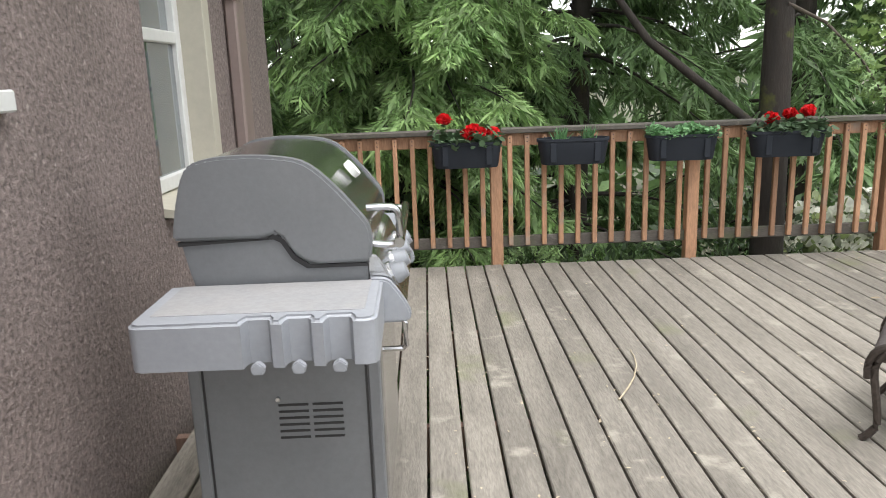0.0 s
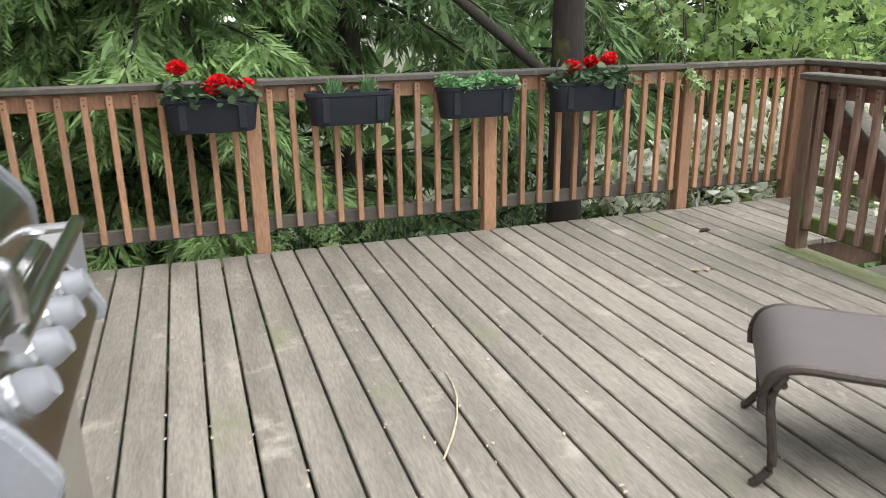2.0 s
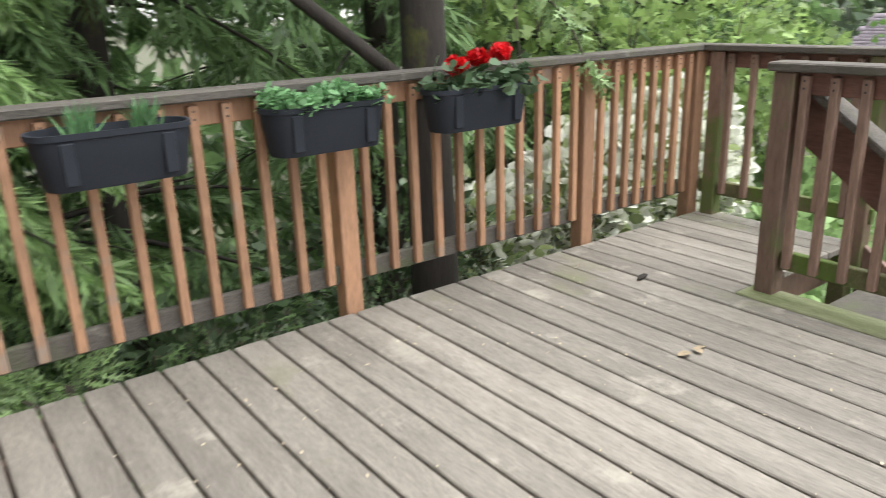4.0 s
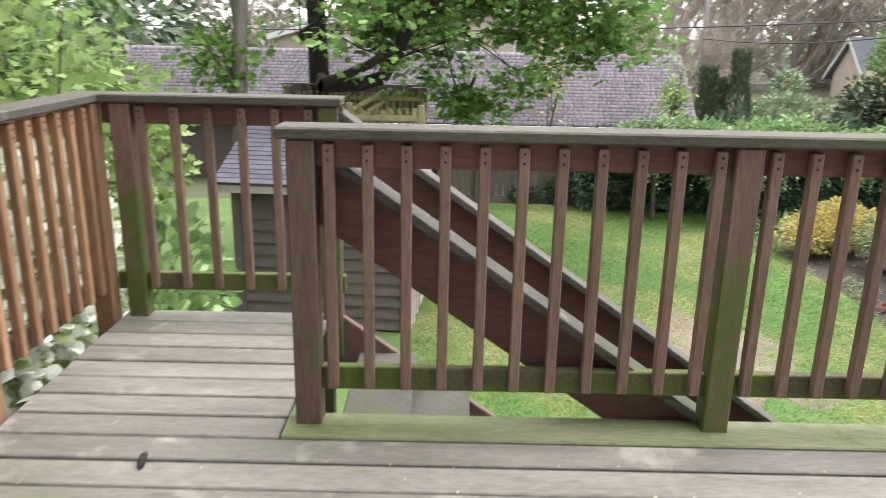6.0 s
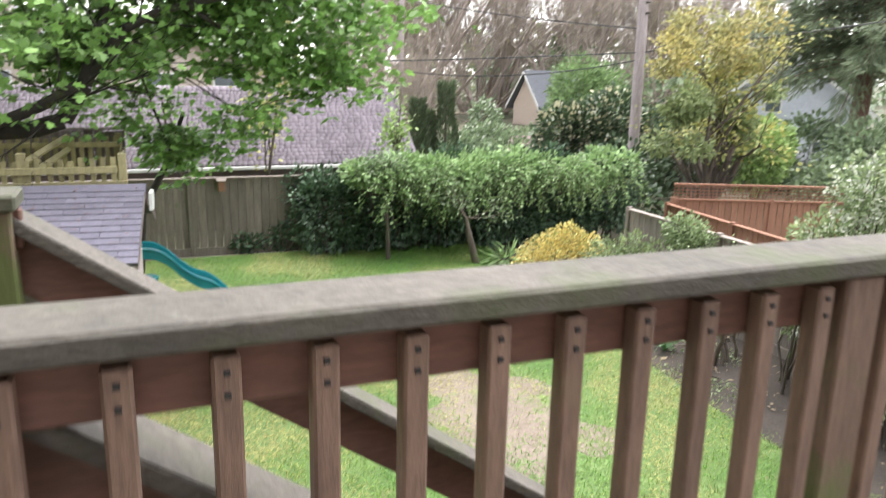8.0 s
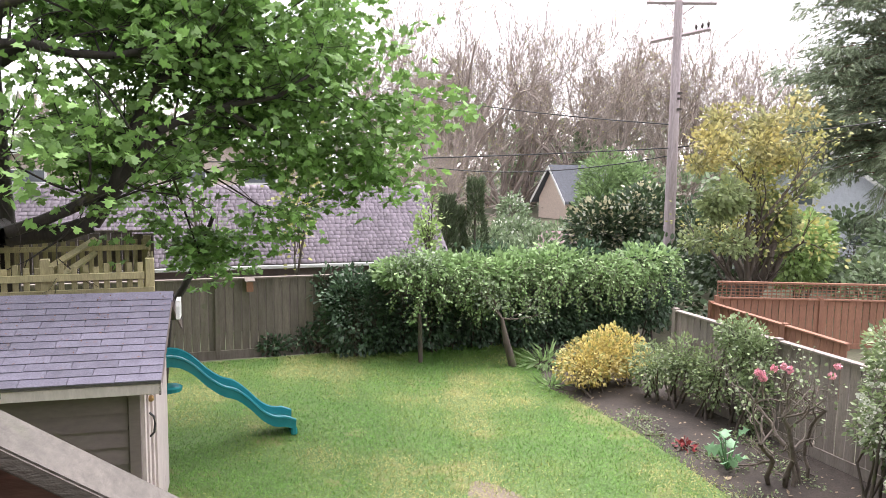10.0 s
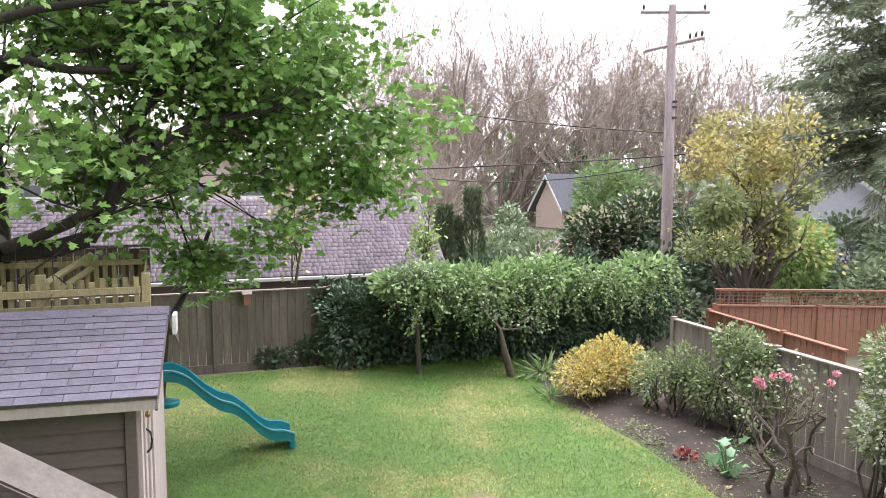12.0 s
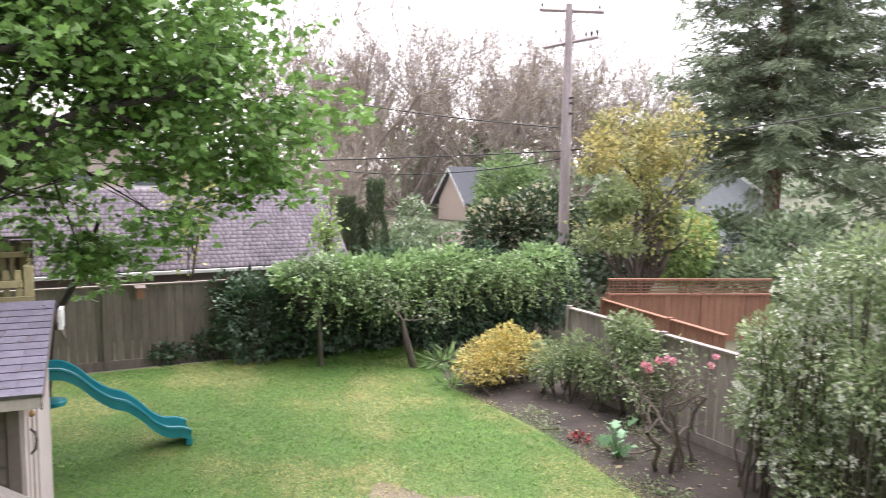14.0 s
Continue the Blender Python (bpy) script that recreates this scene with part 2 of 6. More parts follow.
M["pale_shrub"] = leafmat("grey_green_leaves", (0.31, 0.42, 0.16), (0.20, 0.29, 0.095), 0.45, 0.3, 0.4)
M["willow_leaf"] = leafmat("feathery_green_leaves", (0.22, 0.36, 0.10), (0.145, 0.26, 0.065), 0.4, 0.4)
M["thuja_leaf"] = leafmat("thuja_sprays", (0.11, 0.165, 0.055), (0.06, 0.10, 0.035), 0.45, 0.15)
M["bronze_leaf"] = leafmat("bronze_yellow_leaves", (0.52, 0.43, 0.155), (0.34, 0.36, 0.125), 0.5, 0.4)
M["climber_leaf"] = leafmat("climber_leaves", (0.36, 0.45, 0.14), (0.25, 0.33, 0.10), 0.4, 0.35)
M["pink_flower"] = leafmat("pink_blossom", (0.86, 0.52, 0.58), (0.80, 0.34, 0.42), 0.2, 0.3)
M["herb_leaf"] = leafmat("herb_leaves", (0.17, 0.43, 0.14), (0.12, 0.33, 0.10), 0.3, 0.35)
M["geranium_leaf"] = leafmat("geranium_leaves", (0.087, 0.174, 0.0653), (0.058, 0.131, 0.0435), 0.3, 0.2)
M["big_leaf"] = leafmat("blue_green_leaves", (0.29, 0.609, 0.29), (0.217, 0.493, 0.217), 0.15, 0.3)
M["needle_litter"] = mat("dry_litter", (0.30, 0.24, 0.16), (0.22, 0.17, 0.11), 0.9)
M["rust_needle"] = mat("rust_needles", (0.20, 0.095, 0.065), (0.14, 0.07, 0.05), 0.9)
M["twig"] = mat("dry_twig", (0.55, 0.47, 0.34), (0.45, 0.38, 0.27), 0.9)
M["bare_twig"] = mat("bare_twigs", (0.36, 0.30, 0.26), (0.27, 0.225, 0.195), 0.95, island=True, vary=0.2)


# ---- mesh helpers ----
def box(bm, x0, x1, y0, y1, z0, z1, bevel=0.0, rot=None):
    r = bmesh.ops.create_cube(bm, size=1.0)
    m = Matrix.Translation(((x0 + x1) / 2, (y0 + y1) / 2, (z0 + z1) / 2)) @ Matrix.Diagonal((x1 - x0, y1 - y0, z1 - z0, 1))
    if rot is not None:
        m = rot @ m
    bmesh.ops.transform(bm, matrix=m, verts=r["verts"])
    if bevel:
        es = list({e for v in r["verts"] for e in v.link_edges})
        bmesh.ops.bevel(bm, geom=es, offset=bevel, segments=1, affect="EDGES")
    return bm


def bm_box(*a, **k):
    return box(bmesh.new(), *a, **k)


def prism(pts, axis, lo, hi, bevel=0.0):
    """A closed outline in the plane across `axis`, pulled from lo to hi."""
    bm = bmesh.new()

    def place(u, v, w):
        return {"x": (w, u, v), "y": (u, w, v), "z": (u, v, w)}[axis]
    a = [bm.verts.new(place(u, v, lo)) for u, v in pts]
    b = [bm.verts.new(place(u, v, hi)) for u, v in pts]
    k = len(pts)
    bm.faces.new(a)
    bm.faces.new(b[::-1])
    for i in range(k):
        bm.faces.new((a[i], b[i], b[(i + 1) % k], a[(i + 1) % k]))
    bmesh.ops.recalc_face_normals(bm, faces=bm.faces)
    if bevel:
        bmesh.ops.bevel(bm, geom=bm.edges[:], offset=bevel, segments=2, affect="EDGES")
    return bm


def tube(path, radii, sides=8, closed=False):
    """A round tapered tube along points."""
    bm = bmesh.new()
    rings = []
    n = len(path)
    P = [Vector(p) for p in path]
    up = Vector((0.13, 0.07, 1)).normalized()
    for i, p in enumerate(P):
        d = (P[min(i + 1, n - 1)] - P[max(i - 1, 0)]).normalized()
        u = d.cross(up)
        if u.length < 0.05:
            u = d.cross(Vector((1, 0, 0)))
        u.normalize()
        v = d.cross(u)
        r = radii[i] if isinstance(radii, (list, tuple)) else radii
        rings.append([bm.verts.new(p + (u * math.cos(a) + v * math.sin(a)) * r) for a in [2 * math.pi * k / sides for k in range(sides)]])
    for a, b in zip(rings, rings[1:]):
        for k in range(sides):
            bm.faces.new((a[k], a[(k + 1) % sides], b[(k + 1) % sides], b[k]))
    bm.faces.new(rings[0][::-1])
    bm.faces.new(rings[-1])
    bmesh.ops.recalc_face_normals(bm, faces=bm.faces)
    return bm


def finish(name, bm, material, smooth=False):
    me = bpy.data.meshes.new(name)
    bm.to_mesh(me)
    bm.free()
    me.materials.append(material)
    if smooth:
        for p in me.polygons:
            p.use_smooth = True
        me.set_sharp_from_angle(angle=radians(38))
    return me


def part(name, bm, material, parent, label="", smooth=False):
    """One mesh under a thing or a part; bm may be a ready mesh."""
    me = bm if isinstance(bm, bpy.types.Mesh) else finish(name, bm, material, smooth)
    ob = new(name, me)
    ob.parent = parent
    if label:
        tagged(ob, label)
    return ob


def thing(name, label, category, group="", at=(0, 0, 0), turn=0.0, kind=""):
    ob = new(name)
    ob.empty_display_size = 0.1
    ob.matrix_world = pose(*at, 0, 0, turn)
    return tagged(ob, label, category, group, kind)


def solid(name, bm, material, label, category, group="", kind="", smooth=False):
    """A thing that is one mesh."""
    return tagged(new(name, finish(name, bm, material, smooth)), label, category, group, kind)


def arrays(name, verts, faces, material, smooth=False):
    """A mesh from numpy arrays; all faces have the same number of corners."""
    me = bpy.data.meshes.new(name)
    k = faces.shape[1]
    me.vertices.add(len(verts))
    me.vertices.foreach_set("co", np.ascontiguousarray(verts, dtype=np.float32).ravel())
    me.loops.add(faces.size)
    me.loops.foreach_set("vertex_index", np.ascontiguousarray(faces, dtype=np.int32).ravel())
    me.polygons.add(len(faces))
    me.polygons.foreach_set("loop_start", np.arange(0, faces.size, k, dtype=np.int32))
    if smooth:
        me.polygons.foreach_set("use_smooth", np.ones(len(faces), dtype=bool))
    me.update(calc_edges=True)
    me.materials.append(material)
    return me


# ---- plant helpers ----
def unit(v):
    return v / np.maximum(np.linalg.norm(v, axis=-1, keepdims=True), 1e-6)


# leaf outlines in a unit square, along +x; the two sides fold up from the midrib
LEAF = np.array([(0, 0), (0.45, 0.28), (1, 0), (0.45, -0.28)])
OVAL = np.array([(0, 0), (0.3, 0.32), (0.75, 0.26), (1, 0), (0.75, -0.26), (0.3, -0.32)])
LOBED = np.array([(0, 0), (0.12, 0.42), (0.42, 0.2), (0.55, 0.52), (0.68, 0.2), (1, 0), (0.68, -0.2), (0.55, -0.52), (0.42, -0.2), (0.12, -0.42)])
half = [(0.0, 0.012), (0.10, 0.03), (0.24, 0.20), (0.22, 0.03), (0.34, 0.03), (0.50, 0.19), (0.46, 0.025), (0.58, 0.025), (0.74, 0.14), (0.70, 0.02), (0.84, 0.02)]
SPRAY = np.array(half + [(1.0, 0.0)] + [(x, -y) for x, y in half[::-1]])
NEEDLE = np.array([(0, 0.02), (0.35, 0.22), (0.45, 0.06), (0.72, 0.17), (0.75, 0.04), (1, 0), (0.75, -0.04), (0.72, -0.17), (0.45, -0.06), (0.35, -0.22), (0, -0.02)])
PALM = np.array([(0, 0.02), (0.0, 0.36), (0.20, 0.22), (0.40, 0.54), (0.52, 0.20), (0.76, 0.24), (1, 0), (0.76, -0.24), (0.52, -0.20), (0.40, -0.54), (0.20, -0.22), (0.0, -0.36), (0, -0.02)])
BLADE = np.array([(0, 0.06), (0.6, 0.04), (1, 0), (0.6, -0.04), (0, -0.06)])


def leaves(name, pts, way, size, material, rng, outline=LEAF, flat=0.5, fold=0.25):
    """Leaves at pts, each pointing along way; flat: how much they lie level; size: length or array of lengths."""
    n = len(pts)
    way = unit(way + rng.normal(0, 0.25, (n, 3)))
    nrm = rng.normal(0, 1, (n, 3)) * (1 - flat) + np.array([0, 0, 1.0]) * flat
    side = unit(np.cross(nrm, way))
    nrm = unit(np.cross(way, side))
    s = np.broadcast_to(size, n)[:, None, None] * rng.uniform(0.7, 1.25, (n, 1, 1))
    o = outline[None, :, :]
    v = pts[:, None, :] + s * (o[..., 0:1] * way[:, None, :] + o[..., 1:2] * side[:, None, :] + fold * np.abs(o[..., 1:2]) * nrm[:, None, :])
    k = outline.shape[0]
    f = np.arange(n * k).reshape(n, k)
    return arrays(name, v.reshape(-1, 3), f, material)


def fronds(name, pts, way, size, material, rng, n=7, flat=0.6):
    """Feathery sprays: narrow leaflets in two ranks along each spray's axis."""
    k = len(pts)
    way = unit(way + rng.normal(0, 0.15, (k, 3)))
    up = rng.normal(0, 1, (k, 3)) * (1 - flat) + np.array([0, 0, 1.0]) * flat
    side = unit(np.cross(up, way))
    s = size * rng.uniform(0.7, 1.25, (k, 1))
    P, W, L = [pts], [way], [s[:, 0]]
    for i in range(n):
        f = 0.08 + 0.78 * i / n
        sg = 1 if i % 2 else -1
        P.append(pts + way * s * f)
        W.append(unit(way * 0.75 + sg * side * 0.75 + np.array([0, 0, -0.12])))
        L.append(s[:, 0] * (0.62 - 0.45 * f))
    P, W, L = np.concatenate(P), np.concatenate(W), np.concatenate(L)
    return leaves(name, P, W * 2.2, L, material, rng, np.array([(0, 0.02), (0.45, 0.075), (1, 0), (0.45, -0.075)]), flat, 0.1)


def whorls(tips, n, radius, rng, squash=0.35, each=5):
    """Leaves in drooping whorls that lie in layers round the tips: their places and directions."""
    t = np.array(tips)
    c = t[rng.integers(0, len(t), n), :3] + rng.normal(0, radius, (n, 3)) * np.array([1, 1, squash])
    a = rng.uniform(0, 6.2832, (n, 1)) + np.arange(each)[None, :] * 6.2832 / each + rng.normal(0, 0.25, (n, each))
    d = np.stack([np.cos(a), np.sin(a), rng.normal(-0.38, 0.22, (n, each))], 2)
    P = c[:, None, :] + d * rng.uniform(0.02, 0.09, (n, each, 1))
    return P.reshape(-1, 3), unit(d.reshape(-1, 3))


def sticks(name, segs, material, sides=5):
    """Tapered limbs: rows of start, end, start radius, end radius."""
    segs = np.array(segs, dtype=float)
    a, b, ra, rb = segs[:, 0:3], segs[:, 3:6], segs[:, 6], segs[:, 7]
    d = unit(b - a)
    ref = np.where(np.abs(d[:, 2:3]) > 0.9, np.array([[1.0, 0, 0]]), np.array([[0, 0, 1.0]]))
    u = unit(np.cross(d, ref))
    w = np.cross(d, u)
    ang = np.arange(sides) * 2 * math.pi / sides
    ring = np.cos(ang)[None, :, None] * u[:, None, :] + np.sin(ang)[None, :, None] * w[:, None, :]
    va = a[:, None, :] + ring * ra[:, None, None]
    vb = b[:, None, :] + ring * rb[:, None, None]
    v = np.concatenate([va, vb], axis=1).reshape(-1, 3)
    i = np.arange(sides)
    f = np.stack([i, (i + 1) % sides, (i + 1) % sides + sides, i + sides], axis=1)
    f = (np.arange(len(segs))[:, None, None] * 2 * sides + f[None]).reshape(-1, 4)
    return arrays(name, v, f, material, smooth=True)


def grow(segs, tips, p, d, length, r, depth, rng, spread=0.6, lift=0.15, kids=(2, 4), shrink=0.68, steps=3, wob=0.15):
    """A limb that wanders, forks and thins out. tips gathers places for leaves with their direction."""
    p, d = np.array(p, float), unit(np.array(d, float))
    step = length / steps
    pts = [(p.copy(), r)]
    for i in range(steps):
        d = unit(d + rng.normal(0, wob, 3) + np.array([0, 0, lift * 0.3]))
        q = p + d * step
        r2 = r * (1 - 0.22 / steps * 2)
        segs.append((*p, *q, r, r2))
        p, r = q, r2
        pts.append((p.copy(), r))
        if depth <= 1:
            tips.append((*p, *d))
    if depth <= 0:
        return
    for _ in range(rng.integers(kids[0], kids[1] + 1)):
        q, rq = pts[rng.integers(1, len(pts))]
        dd = unit(d + rng.normal(0, spread, 3) + np.array([0, 0, lift]))
        grow(segs, tips, q, dd, length * shrink * rng.uniform(0.75, 1.2), rq * 0.62, depth - 1, rng, spread, lift, kids, shrink, steps, wob)


def around(tips, per, radius, rng, squash=0.7):
    """Leaf places strewn round the tips, and directions pointing out and a little down."""
    t = np.array(tips)
    i = rng.integers(0, len(t), per)
    off = rng.normal(0, radius, (per, 3)) * np.array([1, 1, squash])
    way = unit(t[i, 3:6] * 0.6 + off / max(radius, 1e-6) * 0.6 + np.array([0, 0, -0.35]))
    return t[i, :3] + off, way


def shell(blobs, n, rng, depth=0.35):
    """Points in the outer skin of a heap of lumps (centre, radii), and outward directions."""
    vol = np.array([b[3] * b[4] + b[4] * b[5] + b[3] * b[5] for b in blobs])
    i = rng.choice(len(blobs), n, p=vol / vol.sum())
    b = np.array(blobs)[i]
    d = unit(rng.normal(0, 1, (n, 3)))
    r = 1 - depth * rng.random((n, 1)) ** 1.6
    wob = 1 + 0.16 * np.sin(d[:, :1] * 9 + b[:, :1] * 7) * np.cos(d[:, 1:2] * 8 + b[:, 1:2] * 5)
    return b[:, :3] + d * b[:, 3:6] * r * wob, d

# ---- the setting ----
ground = tagged(new("ground", arrays("ground", np.array([(-300, -300, G - 0.06), (400, -300, G - 0.06), (400, 300, G - 0.06), (-300, 300, G - 0.06)], float),
                                     np.array([[0, 1, 2, 3]]), M["ground"])), "dark earth and low ground cover round the garden", "ground", kind="structure")


def sheet(name, outline, z, material, label, thick=0.05):
    bm = prism(outline, "z", z - thick, z)
    return tagged(new(name, finish(name, bm, material)), label, name, kind="structure")


# lawn with a curved edge towards the planting bed
edge = [(19.0, -1.9), (17.6, -1.75), (16.7, -1.45), (16.0, -1.15), (15.6, -0.98), (14.2, -1.15), (13.0, -1.2), (12.0, -1.1), (11.2, -1.03), (9.5, -0.9), (7.5, -0.9), (5.0, -1.2)]
lawn = sheet("lawn", [(5.0, 12.0), (19.0, 12.0)] + edge, G, M["lawn"], "patchy green lawn with yellow and bare spots")
bed = sheet("planting_bed", edge + [(5.0, -3.2), (19.0, -3.2)], G + 0.003, M["soil"], "dark planting bed of bare earth along the fence")

blot = [(10.45 + (1.35 + 0.35 * math.sin(3 * a + 1) + 0.2 * math.sin(7 * a)) * math.cos(a), 1.55 + (0.95 + 0.2 * math.sin(5 * a) + 0.12 * math.sin(9 * a + 2)) * math.sin(a)) for a in [k * 0.131 for k in range(48)]]
sheet("bare_earth", blot, G + 0.004, M["earth"], "trodden patch of bare earth in the lawn", 0.01)

# house wall with a window opening
WX = -0.42
wall_bm = bmesh.new()
box(wall_bm, WX - 0.3, WX, -4.0, 4.19, -0.4, 5.0)
box(wall_bm, WX - 0.3, WX, 5.06, 6.62, -0.4, 5.0)
box(wall_bm, WX - 0.3, WX, 4.19, 5.06, -0.4, 0.88)
box(wall_bm, WX - 0.3, WX, 4.19, 5.06, 2.35, 5.0)
tagged(new("wall_house", finish("wall_house", wall_bm, M["stucco"])), "rough mauve-brown stucco house wall", "wall", kind="structure")
back_bm = bm_box(WX - 6.0, WX - 0.3, -4.0, 6.62, -2.5, 5.0)
tagged(new("wall_inner", finish("wall_inner", back_bm, M["stucco"])), "stucco house body behind the deck", "wall", kind="structure")
# unseen overhang, added to keep sky light off the stucco wall
eave = bmesh.new()
box(eave, WX - 0.3, WX + 0.26, -4.0, 6.72, 2.98, 3.02)
box(eave, WX + 0.26, WX + 0.30, -4.0, 6.72, 2.94, 3.16)
tagged(new("roof_eave", finish("roof_eave", eave, M["mauve"])), "unseen mauve boarded eave added to shade the house wall", "eave", kind="structure")
window = thing("window_1", "white sash window with dark glass in a cream casing", "window", kind="structure")
wx = WX - 0.10
fr = bmesh.new()
box(fr, wx - 0.05, wx, 4.20, 4.27, 0.95, 2.35, 0.006)
box(fr, wx - 0.05, wx, 4.93, 5.0, 0.95, 2.35, 0.006)
box(fr, wx - 0.05, wx, 4.27, 4.93, 0.95, 1.02, 0.006)
box(fr, wx - 0.05, wx, 4.27, 4.93, 1.64, 1.70, 0.006)
box(fr, wx - 0.05, wx, 4.27, 4.93, 2.28, 2.35, 0.006)
part("window_frame", fr, M["white"], window, "white sash frame")
part("window_sill", prism([(wx - 0.06, 0.90), (WX + 0.05, 0.885), (WX + 0.05, 0.92), (wx - 0.06, 0.95)], "y", 4.195, 5.055), M["cream"], window, "cream sloping sill")
part("pane", bm_box(wx - 0.032, wx - 0.026, 4.26, 4.94, 1.01, 1.65), M["glass"], window)
part("pane", bm_box(wx - 0.044, wx - 0.038, 4.26, 4.94, 1.69, 2.30), M["glass"], window)
part("casing", bm_box(wx - 0.02, WX + 0.025, 5.0, 5.11, 0.88, 2.4, bevel=0.004), M["cream"], window, "cream side casing")
pipe = thing("downspout", "mauve painted metal downspout on the house wall", "downspout")
part("pipe", bm_box(WX + 0.004, WX + 0.075, 5.50, 5.60, 0.0, 2.97, bevel=0.012), M["mauve"], pipe)
part("strap", bm_box(WX + 0.002, WX + 0.08, 5.485, 5.615, 1.9, 1.93), M["mauve"], pipe)
corner = tagged(new("trim", finish("trim", bm_box(WX + 0.002, WX + 0.03, 5.72, 5.90, 0.0, 2.97, bevel=0.004), M["mauve"])), "mauve vertical trim board", "trim", kind="structure")
fix = thing("wall_box", "small white outlet box on the stucco wall", "outlet box")
part("cover", bm_box(WX + 0.001, WX + 0.04, 2.96, 3.08, 1.39, 1.45, bevel=0.006), M["white"], fix)

# deck: planks run along y
PITCH, GAP0 = 0.1455, 0.529
floor = thing("floor", "weathered grey-brown timber deck of long planks", "deck", kind="structure")
under = bmesh.new()
for yy in (-3.6, -2.0, -0.5, 1.0, 2.5, 4.0, 5.2, 6.35):
    box(under, WX, 4.15, yy, yy + 0.045, -0.26, -0.045)
for yy in (5.75, 6.35):
    box(under, 4.15, 5.3, yy, yy + 0.045, -0.26, -0.045)
box(under, WX, 4.27, 6.56, 6.60, -0.26, -0.045)
part("joist_grid", under, M["cedar_dark"], floor, "dark joists under the planks")
part("deck_post", bm_box(5.2, 5.29, 5.62, 5.71, G, -0.05), M["moss"], floor)
part("deck_post", bm_box(4.08, 4.17, 4.1, 4.19, G, -0.05), M["moss"], floor)
part("deck_post", bm_box(2.0, 2.09, 6.4, 6.49, G, -0.05), M["cedar_dark"], floor)
part("fascia", bm_box(4.272, 4.305, -4.0, 5.62, -0.28, -0.045), M["cedar_dark"], floor, "stained fascia board under the deck edge")
part("edge_plank", bm_box(4.172, 4.345, -4.0, 5.64, -0.038, 0.004, bevel=0.006), M["deck_moss"], floor, "mossy green edge plank")

# ---- railings ----
P_W, B_W = 0.089, 0.036


def along(axis, u0, u1, v0, v1, z0, z1, bevel=0.004):
    """A box given along the railing (u) and across it (v)."""
    return bm_box(u0, u1, v0, v1, z0, z1, bevel=bevel) if axis == "x" else bm_box(v0, v1, u0, u1, z0, z1, bevel=bevel)


def railing(name, label, axis, u0, u1, v, out, posts, gaps, wood, low, cap_end=(0, 0), post_wood=None, inset=0.105):
    """v: the inner faces of posts and balusters; out: +1 where the outside lies at greater v; posts: centres along u."""
    r = thing(name, label, "railing", kind="structure")
    s = out

    def w(a, b):
        return (v + min(s * a, s * b), v + max(s * a, s * b))
    part("cap", along(axis, u0 - cap_end[0], u1 + cap_end[1], *w(-0.015, 0.125), 1.0, 1.038, 0.006), M["cap"], r, "weathered grey-green cap board")
    part("top_rail", along(axis, u0, u1, *w(0.040, 0.078), 0.905, 0.998), M["red_rail"] if wood == "cedar_dark" else M["cedar"], r)
    part("bottom_rail", along(axis, u0, u1, *w(0.040, 0.078), 0.122, 0.208), M[low], r)
    for c in posts:
        part("post", along(axis, c - P_W / 2, c + P_W / 2, *w(0.0, P_W), -0.20, 0.998, 0.005), M[post_wood or wood], r)
    shape = finish("baluster", along(axis, -B_W / 2, B_W / 2, *w(0.002, 0.002 + B_W), 0.140, 0.985, 0.004), M[wood])
    heads = []
    for a, b, k in gaps:
        for i in range(k):
            o = new("baluster", shape)
            o.parent = r
            e = inset / (b - a)
            q = a + (b - a) * (e + (1 - 2 * e) * i / (k - 1))
            o.location = (q, 0, 0) if axis == "x" else (0, q, 0)
            heads.append(q)
    nails = bmesh.new()
    for q in heads:
        for z in (0.935, 0.965):
            box(nails, *((q - 0.004, q + 0.004, *w(-0.001, 0.004)) if axis == "x" else (*w(-0.001, 0.004), q - 0.004, q + 0.004)), z - 0.004, z + 0.004)
    tagged(part("nail_layer", nails, M["black"], r), kind="stuff")
    return r


BX = [-0.29, 1.227, 2.731, 4.255, 5.235]
BY = 6.637
railing("railing", "weathered cedar railing along the back of the deck", "x", -0.415, 5.36, BY, 1, BX, [(-0.29, 1.227, 11), (1.227, 2.731, 11), (2.731, 4.255, 11), (4.255, 5.235, 8)], "cedar", "cap")
NX = 4.256
NY = [5.556, 4.142, 2.73, 1.31, -0.1, -1.52, -2.94]
railing("railing", "dark-stained wooden railing with mossy foot beside the stairs", "y", -3.6, 5.602, NX, 1, NY,
        [(b, a, 11) for a, b in zip(NY, NY[1:])], "cedar_dark", "moss", cap_end=(0, 0.03), post_wood="post_mossy", inset=0.088)
FX = 5.235
railing("railing", "short dark-stained railing at the stair landing", "y", 5.56, BY, FX, 1, [6.54, 5.62], [(5.62, 6.54, 6)], "cedar_dark", "moss", post_wood="post_mossy", inset=0.088)

# ---- stairs ----
stairs = thing("stairs", "open wooden stairs down to the lawn with plank handrails", "stairs")
RISE, RUN, Y0 = 0.1786, 0.255, 5.50
SL = RISE / RUN
run_all = -G / SL
for i in range(14):
    y1 = Y0 - RUN * i
    part("tread", bm_box(4.40, 5.27, y1 - 0.28, y1, -RISE * (i + 1) - 0.038, -RISE * (i + 1), bevel=0.006), M["cap"], stairs)


